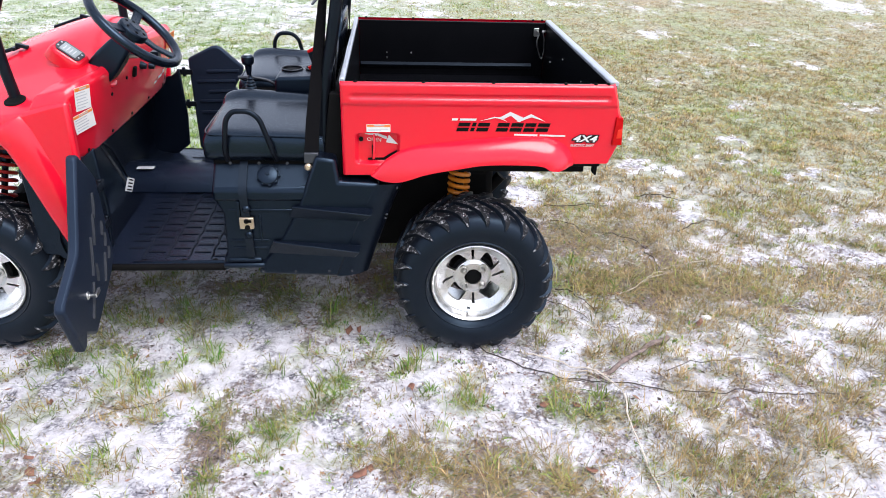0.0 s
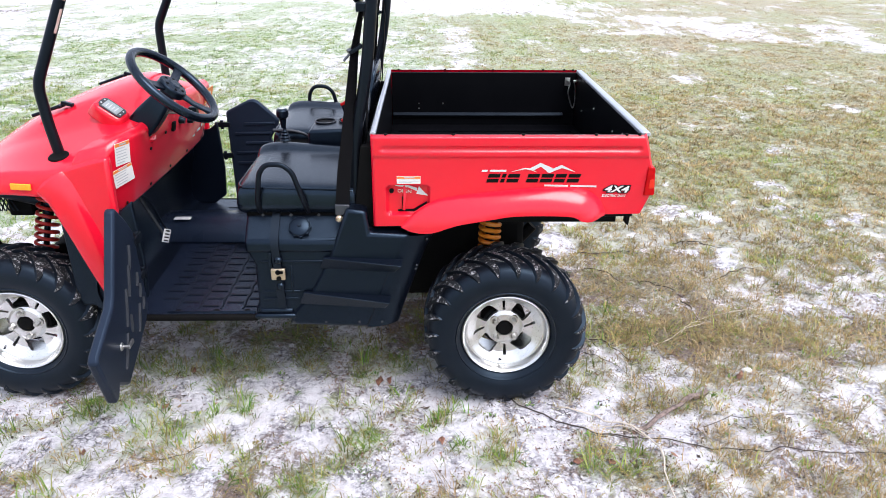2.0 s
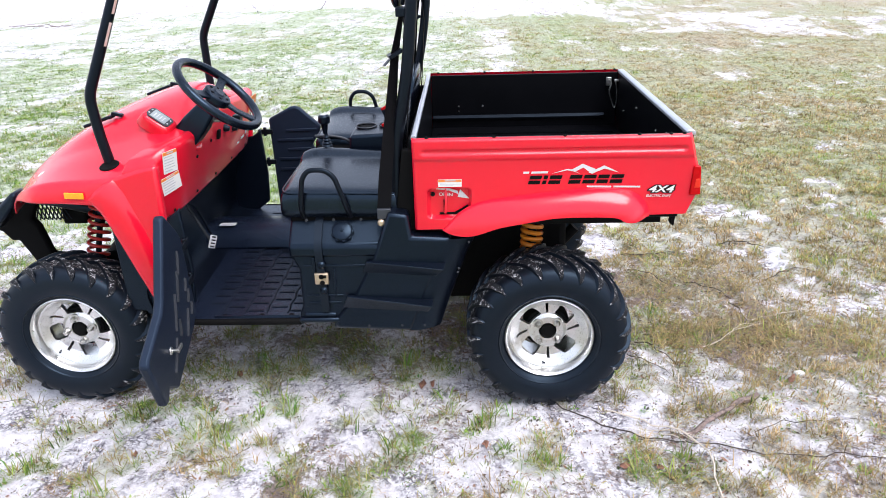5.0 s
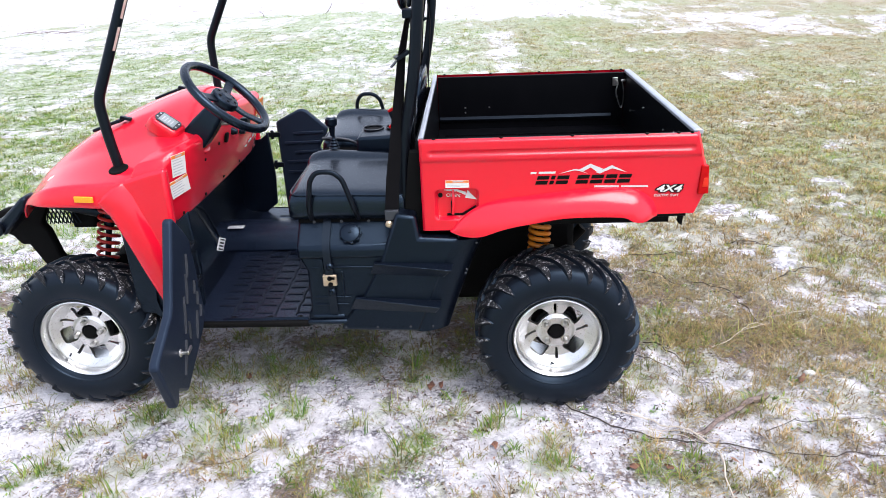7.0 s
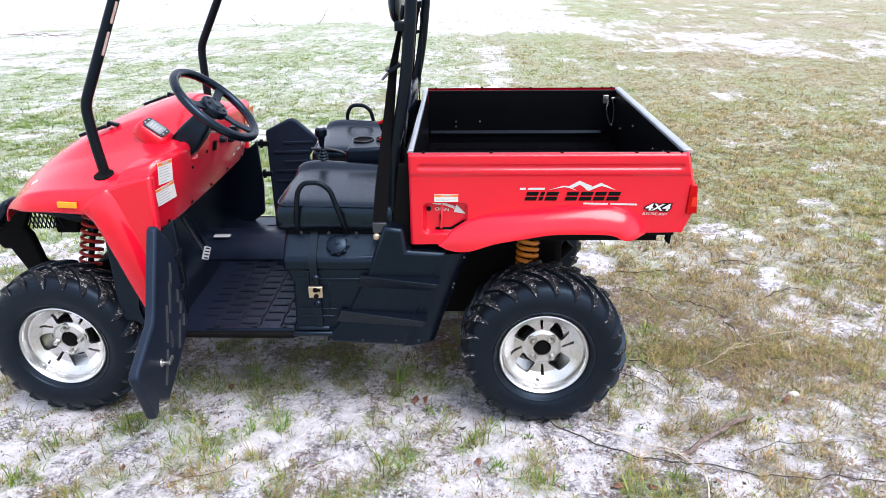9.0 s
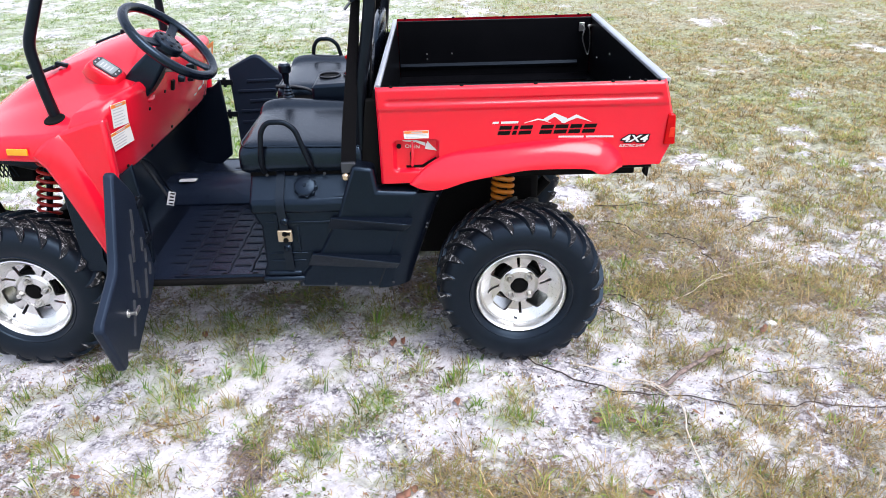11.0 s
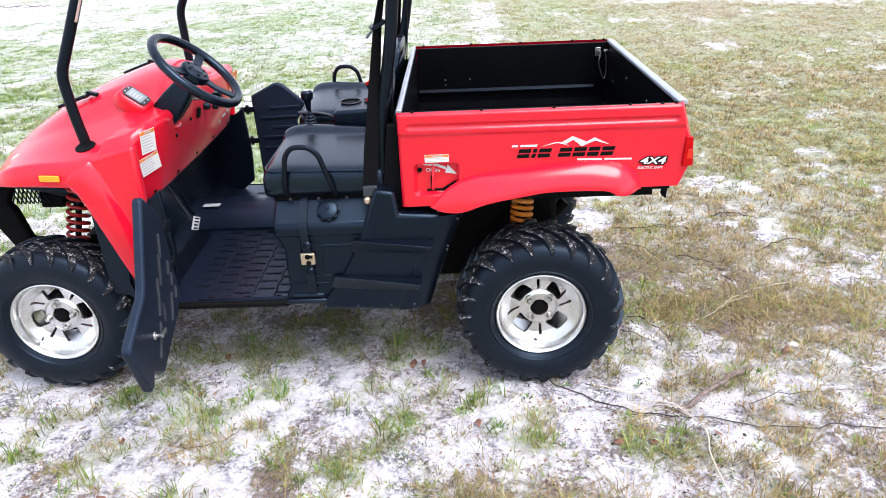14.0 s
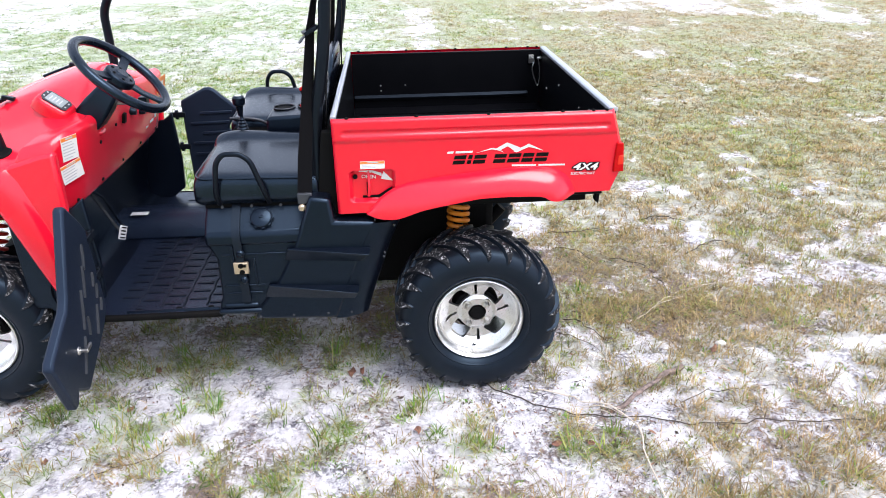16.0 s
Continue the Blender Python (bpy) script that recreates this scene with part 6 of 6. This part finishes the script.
# seat belts --------------------------------------------------------------------------
for s in (0, 1):
    f = (lambda y: y) if s == 0 else (lambda y: 2 * YC - y)
    bm = B()
    pts = [Vector((-0.512, f(0.075), 1.49)), Vector((-0.540, f(0.065), 1.36)), Vector((-0.565, f(0.035), 1.15)), Vector((-0.590, f(0.0), 0.95)), Vector((-0.600, f(-0.018), 0.83))]
    rows = []
    for i, p in enumerate(pts):
        t = i / (len(pts) - 1)
        w = Vector((0.25 + 0.75 * t, (1 - t) * 0.97, 0)).normalized() * (0.021 + 0.004 * t)
        n_ = Vector((w.y, -w.x, 0)).normalized() * 0.0012
        rows.append([p - w - n_, p + w - n_, p + w + n_, p - w + n_])
    belt = part("seat_belt", loft(bm, rows), WEB, utv, "black seat belt webbing hanging from the roll bar", smooth=60)
    part("belt_return", add_strap(B(), [(-0.508, f(0.078), 1.485), (-0.495, f(0.085), 1.36), (-0.505, f(0.10), 1.20), (-0.52, f(0.11), 1.02)], 0.022, 0.002, (0.1, 0.99, 0)), WEB, belt)
    bm = add_tube(B(), [(-0.500, f(0.06), 1.56), (-0.508, f(0.07), 1.515)], 0.008, 8)
    add_box(bm, (-0.53, f(0.075) - 0.03, 1.48), (-0.495, f(0.075) + 0.03, 1.508))
    part("belt_guide", bm, PAINT, belt, bevel=0.004)
    bm = add_box(B(), (-0.022, -0.02, -0.006), (0.03, 0.02, 0.006), Matrix.Translation((-0.543, f(0.062), 1.36)) @ pose(0, 0, 0, 0, -25, 20))
    add_box(bm, (-0.052, -0.012, -0.0015), (-0.022, 0.012, 0.0015), Matrix.Translation((-0.543, f(0.062), 1.36)) @ pose(0, 0, 0, 0, -45, 20))
    part("belt_tongue", bm, PAINT, belt, bevel=0.002)
    bm = add_box(B(), (-0.625, min(f(-0.030), f(-0.012)), 0.800), (-0.575, max(f(-0.030), f(-0.012)), 0.838))
    part("belt_anchor", bm, LEDGE, belt, "steel belt anchor bracket", bevel=0.003)
    part("anchor_bolt", add_lathe(B(), [(0.013, 0.004), (0.013, -0.004), (0.008, -0.010), (0, -0.011)], pose(-0.612, f(-0.032), 0.788, 0, 0, 180 * s), 14), BRASS, belt, "pale anchor bolt")

# doors -------------------------------------------------------------------------------
DOOR = [(0.0, 0.43), (0.02, 0.74), (0.06, 0.79), (0.145, 0.875), (0.165, 0.870), (0.31, 0.625), (0.335, 0.60), (0.515, 0.53), (0.53, 0.51), (0.455, 0.31), (0.425, 0.31), (0.40, 0.345), (0.32, 0.29), (0.06, 0.385)]


def door(label, m, outline, slots=True, hinges=(0.70, 0.56)):
    bm = add_prism(B(), [(u, 0.0, z) for u, z in outline], (0, 0.034, 0))
    bm.transform(m)
    d = part("door", bm, DOORBLACK, utv, label, bevel=0.009)
    if slots:
        # light caught by the rib edges is put in as a paler grey
        for u0, z0, u1, z1 in ((0.10, 0.72, 0.13, 0.64), (0.14, 0.66, 0.18, 0.56), (0.20, 0.60, 0.25, 0.48), (0.20, 0.50, 0.215, 0.44), (0.07, 0.60, 0.09, 0.555), (0.06, 0.55, 0.08, 0.505), (0.05, 0.49, 0.07, 0.45), (0.10, 0.49, 0.15, 0.40), (0.26, 0.46, 0.33, 0.36)):
            bm = add_strap(B(), [(u0, -0.001, z0), ((u0 + u1) / 2, -0.003, (z0 + z1) / 2), (u1, -0.001, z1)], 0.006, 0.012, (1, 0, 0.3))
            bm.transform(m)
            part("moulded_rib", bm, LEDGE, d)
        bm = add_lathe(B(), [(0.014, 0.002), (0.014, -0.004), (0.006, -0.006), (0.006, -0.03), (0, -0.031)], Matrix.Translation((0.33, 0, 0.45)), 12)
        add_box(bm, (0.29, -0.030, 0.443), (0.335, -0.022, 0.457))
        bm.transform(m)
        part("latch", bm, STEEL, d, "bright steel door latch pin", bevel=0.002)
    for z in hinges:
        bm = add_tube(B(), [(-0.012, 0.004, z - 0.022), (-0.012, 0.004, z + 0.022)], 0.009, 10)
        add_box(bm, (-0.045, -0.004, z - 0.013), (0.03, 0.004, z + 0.013))
        bm.transform(m)
        part("hinge", bm, PAINT, d, bevel=0.002)
    return d


# near door: swung wide open; far door: shut
door("black plastic half door, swung open", pose(-1.350, -0.005, 0, 0, 0, -85) @ Matrix.Diagonal((1, -1, 1, 1)), DOOR)
FAR = Matrix.Translation((-1.325, 2 * YC - 0.02, 0))
SHUT = [(0.018, 0.43), (0.014, 0.885), (0.130, 0.943), (0.155, 0.947), (0.178, 0.938), (0.278, 0.845), (0.270, 0.815), (0.225, 0.745), (0.34, 0.60), (0.515, 0.53), (0.53, 0.51), (0.455, 0.31), (0.32, 0.29), (0.06, 0.385)]
far_door = door("black plastic half door, shut", FAR, SHUT, False, (0.82, 0.66))
for z, u0, u1 in ((0.825, 0.10, 0.255), (0.775, 0.05, 0.235), (0.725, 0.10, 0.22), (0.675, 0.05, 0.25), (0.62, 0.05, 0.29)):
    bm = add_strap(B(), [(u0, -0.001, z), (u1, -0.001, z + 0.004)], 0.014, 0.010, (0, 0, 1))
    bm.transform(FAR)
    part("moulded_rib", bm, DOORBLACK, far_door, bevel=0.003)

# bumper and front frame ----------------------------------------------------------------
bumper = part("front_bumper", add_tube(B(), [(-2.175, 0.12, 0.735), (-2.185, 0.30, 0.735), (-2.185, 2 * YC - 0.30, 0.735), (-2.175, 2 * YC - 0.12, 0.735)], 0.028, 16), PAINT, utv, "black front bumper and brush guard", smooth=60)
for y0 in (0.27, 2 * YC - 0.33):
    bm = side_prism(B(), [(-2.14, 0.79), (-2.25, 0.76), (-2.27, 0.71), (-2.26, 0.67), (-2.22, 0.65), (-2.19, 0.61), (-2.16, 0.61), (-2.13, 0.55), (-2.07, 0.43), (-1.98, 0.43), (-2.04, 0.56), (-2.065, 0.67), (-2.085, 0.70), (-2.07, 0.735), (-2.03, 0.785)], y0, y0 + 0.04)
    part("bumper_bracket", bm, MATTE, bumper, "black steel bumper bracket", bevel=0.008)
for y0 in (0.14, 2 * YC - 0.22):
    bm = side_prism(B(), [(-2.20, 0.735), (-2.05, 0.865), (-2.03, 0.85), (-2.05, 0.81), (-2.16, 0.70)], y0, y0 + 0.08)
    part("bumper_cap", bm, BLACK, bumper, "rounded black bumper end", bevel=0.014)
bm = B()
for i in range(8):
    add_tube(bm, [(-2.10 + i * 0.017, 0.30, 0.69), (-2.055 + i * 0.017, 0.30, 0.80)], 0.003, 5)
    add_tube(bm, [(-2.055 + i * 0.017, 0.303, 0.69), (-2.10 + i * 0.017, 0.303, 0.80)], 0.003, 5)
part("grille", bm, PAINT, bumper, "diamond mesh grille")
for y in (0.29, 2 * YC - 0.29):
    part("bumper_stay", add_tube(B(), [(-2.10, y, 0.80), (-1.98, y, 0.78), (-1.76, y, 0.725)], 0.026, 12), PAINT, bumper)
part("winch_box", add_box(B(), (-1.985, 0.32, 0.66), (-1.885, 0.46, 0.73)), MATTE, utv, bevel=0.01)
part("front_differential", add_lathe(B(), [(0, 0.42), (0.09, 0.43), (0.10, 0.55), (0.09, 0.70), (0, 0.71)], Matrix.Translation((-1.86, 0, 0.40)), 20), MATTE, utv)

# ---- things on the ground ----


def lie(path, r, dz=0.0):
    return [(x, y, float(relief(x, y)) + r * 0.8 + dz) for x, y in path]


def wander(a, b, n, amp, seed):
    rs = random.Random(seed)
    a, b = Vector(a), Vector(b)
    side = Vector((-(b - a).y, (b - a).x)).normalized()
    out, d = [], 0.0
    for i in range(n + 1):
        d = d * 0.75 + rs.uniform(-amp, amp)
        out.append(a.lerp(b, i / n) + side * d * math.sin(math.pi * (0.12 + 0.76 * i / n)))
    return out


def stick(name, path, r, mat, label, taper=(1.0, 0.6), seg=8, rough=0.25, lift=None):
    pts = lie(path, r)
    if lift:
        pts = [(x, y, z + lift * math.sin(math.pi * i / (len(pts) - 1))) for i, (x, y, z) in enumerate(pts)]
    o = part(name, add_tube(B(), pts, r, seg, taper=taper, rough=rough), mat, None, smooth=50)
    return tagged(o, label, "stick")


stick("fallen_branch", wander((0.475, -0.275), (0.66, -0.14), 9, 0.005, 2) + wander((0.68, -0.125), (0.84, -0.005), 8, 0.005, 17), 0.0095, BARK, "short weathered fallen branch lying on sand", (0.8, 1.15), 12, 0.6, 0.022)
stick("vine_stem", [(0.02, -0.03)] + wander((0.06, -0.08), (0.34, -0.265), 12, 0.006, 3) + wander((0.37, -0.272), (0.58, -0.315), 8, 0.004, 15) + wander((0.61, -0.322), (0.74, -0.36), 6, 0.004, 16) + wander((0.78, -0.35), (1.35, -0.395), 18, 0.006, 4), 0.0025, DARKTWIG, "long thin dark stem trailing across the sand", (1.0, 0.7), 6, 0.15, 0.006)
stick("vine_stem", wander((0.22, -0.10), (0.42, -0.24), 8, 0.006, 5) + [(0.46, -0.265), (0.495, -0.30), (0.52, -0.345)] + wander((0.527, -0.38), (0.51, -0.60), 8, 0.006, 6) + wander((0.513, -0.63), (0.53, -0.82), 6, 0.005, 18), 0.0030, PALETWIG, "thin bleached stem curving over the sand", (1.0, 0.95), 6, 0.15, 0.030)
for a, b, c in (((0.33, -0.20), (0.45, -0.265), (0.56, -0.318)), ((0.36, -0.225), (0.47, -0.30), (0.50, -0.335)), ((0.40, -0.22), (0.52, -0.285), (0.60, -0.30))):
    stick("vine_stem", wander(a, b, 6, 0.005, 41) + wander(b, c, 5, 0.004, 42)[1:], 0.0018, PALETWIG, "thin bleached stem lying beside the branch", (1.0, 0.5), 6, 0.15, 0.018)
for k, (a, b, mat) in enumerate((((0.56, 1.37), (0.94, 1.37), DARKTWIG), ((0.58, 1.19), (0.76, 1.02), DARKTWIG), ((0.84, 1.03), (1.03, 0.85), DARKTWIG), ((1.18, 1.55), (1.46, 1.45), DARKTWIG), ((1.28, 1.05), (1.56, 1.16), DARKTWIG), ((1.01, 0.82), (1.02, 0.60), DARKTWIG), ((1.05, 0.63), (1.51, 0.73), PALETWIG), ((0.90, 0.50), (1.06, 0.58), PALETWIG), ((0.45, 0.43), (0.60, 0.21), DARKTWIG))):
    stick("twig", wander(a, b, 9, 0.014, 60 + k), 0.0030 if mat is DARKTWIG else 0.0024, mat, "dark brittle twig lying in thin grass" if mat is DARKTWIG else "pale dry stalk lying in thin grass", (1.0, 0.5), 6, 0.25, 0.02)
stick("twig", [(0.54, 0.30), (0.565, 0.22), (0.572, 0.15), (0.545, 0.05), (0.55, -0.02)], 0.0024, PALETWIG, "bent pale twig in dry grass", (1.0, 0.6), 6, 0.2, 0.015)
stick("twig", wander((0.30, -0.26), (0.48, -0.285), 8, 0.008, 7), 0.0018, DARKTWIG, "thin dark twig on sand", (1.0, 0.4), 6)
stick("twig", wander((0.40, 0.20), (0.62, -0.02), 10, 0.012, 8), 0.0022, PALETWIG, "thin pale twig in dry grass", (1.0, 0.5), 6, 0.2, 0.02)
stick("twig", wander((0.28, 0.42), (0.55, 0.16), 10, 0.014, 9), 0.0026, DARKTWIG, "thin dark twig in dry grass", (1.0, 0.4), 6, 0.2, 0.02)
stick("twig", wander((0.72, 0.36), (1.10, 0.60), 10, 0.014, 10), 0.0024, PALETWIG, "thin pale twig in dry grass", (1.0, 0.4), 6, 0.2, 0.02)
stick("twig", wander((-2.6, -0.10), (-2.15, 0.02), 10, 0.012, 11), 0.0026, DARKTWIG, "thin dark twig beside the front tyre", (1.0, 0.4), 6)
stick("twig", wander((-1.35, -0.40), (-1.12, -0.30), 8, 0.008, 12), 0.002, DARKTWIG, "thin dark twig on sand", (1.0, 0.5), 6)
stick("twig", wander((0.75, -0.22), (1.15, -0.15), 10, 0.02, 13), 0.0017, DARKTWIG, "thin dark twig on sand", (1.0, 0.5), 6, 0.2, 0.01)
for name, a, b, r in (("dead_twig", (-4.06, 16.85, -0.01), (-3.76, 16.85, 0.38), 0.008), ("dead_twig", (-5.48, 16.05, -0.01), (-5.62, 16.05, 0.24), 0.008)):
    a, b = Vector(a), Vector(b)
    o = part(name, add_tube(B(), [a, a.lerp(b, 0.35) + Vector((0.03, 0, 0.03)), a.lerp(b, 0.7) + Vector((-0.02, 0, 0.03)), b], r, 6, taper=(1.0, 0.5)), DARKTWIG)
    tagged(o, "bare dead twig standing out of distant sand", "twig")
for i in range(9):
    x = -10.95 + i * 0.17
    stick("twig", wander((x, 14.5 - 0.05 * i), (x + 0.45, 14.55 - 0.06 * i - 0.12 * (i % 2)), 6, 0.07, 30 + i), 0.0065, BARK, "weathered dead twig in a heap of distant litter", (1.0, 0.5), 6, 0.3, 0.012 + 0.02 * (i % 3))
rs = random.Random(12)
bm = B()
bmesh.ops.create_icosphere(bm, subdivisions=2, radius=1)
for v in bm.verts:
    k = 1 + rs.uniform(-0.10, 0.10)
    v.co = Vector((v.co.x * 0.024 * k, v.co.y * 0.016 * k, v.co.z * 0.013 * k)) + Vector((1.07, 0.15, float(relief(1.07, 0.15)) + 0.007))
tagged(part("stone", bm, STONE, None, smooth=180), "small white stone lying in the grass", "stone")

# dead leaves and small litter
LITTER = material("dark_litter", (0.06, 0.045, 0.035), 0.9, second=(0.30, 0.17, 0.115), scale=3, share=1.0)
island = LITTER.node_tree.nodes.new("ShaderNodeNewGeometry")
LITTER.node_tree.links.new(island.outputs["Random Per Island"], [q for q in LITTER.node_tree.nodes if q.type == "MAP_RANGE"][0].inputs["Value"])
nr = np.random.RandomState(21)
n = 90000
lx, ly = nr.uniform(-3.2, 2.6, n), nr.uniform(-1.4, 1.6, n)
pick = nr.rand(n) < ss(0.42, 0.75, 0.5 * vnoise(lx, ly + 3, 0.20) + 0.5 * vnoise(lx + 5, ly, 0.05)) * 0.65 + 0.04 + 0.5 * mulch(lx, ly)
lx, ly = lx[pick], ly[pick]
n = len(lx)
a = nr.uniform(0, 2 * np.pi, n)
L, W = nr.lognormal(-5.6, 0.6, n), nr.lognormal(-6.2, 0.45, n)
V = np.empty((n, 4, 3), np.float32)
lz = relief(lx, ly) + 0.004
for q, (f, w) in enumerate(((-1, 0), (0, -1), (1, 0), (0, 1))):
    V[:, q, 0] = lx + np.cos(a) * L * f - np.sin(a) * W * w
    V[:, q, 1] = ly + np.sin(a) * L * f + np.cos(a) * W * w
    V[:, q, 2] = lz + nr.uniform(-0.002, 0.006, n)
me = bpy.data.meshes.new("leaf_litter")
me.from_pydata(V.reshape(-1, 3).tolist(), [], (np.arange(n * 4).reshape(-1, 4)).tolist())
me.materials.append(LITTER)
tagged(new("leaf_litter", me), "dark crumbs of dead leaf and bark on sand", "litter", kind="stuff")
for i, (x, y, s) in enumerate(((0.35, -0.42, 0.022), (-1.55, -0.32, 0.018), (-0.25, -0.30, 0.02), (-0.42, -0.73, 0.026), (-0.39, -0.70, 0.017), (0.33, -0.73, 0.026), (0.23, -0.42, 0.022), (-1.47, -0.66, 0.026), (-1.43, -0.71, 0.021), (-1.50, -0.60, 0.018), (-0.50, 0.08, 0.027), (-0.46, 0.10, 0.019), (-1.33, -0.07, 0.016), (-1.30, 0.19, 0.026), (1.02, 0.10, 0.026))):
    bm = B()
    c = [bm.verts.new((0, 0, 0.004))]
    ring = []
    for j in range(8):
        t = 2 * math.pi * j / 8
        ring.append(bm.verts.new((math.cos(t) * s * rs.uniform(0.6, 1.3), math.sin(t) * s * 0.55 * rs.uniform(0.6, 1.3), rs.uniform(0, 0.018))))
    for j in range(8):
        bm.faces.new((c[0], ring[j], ring[(j + 1) % 8]))
    o = part("dead_leaf", bm, LEAF, None, solid=0.001, place=pose(x, y, float(relief(x, y)) + 0.003, 0, 0, rs.uniform(0, 360)))
    tagged(o, "curled brown dead leaf on the sand", "leaf")
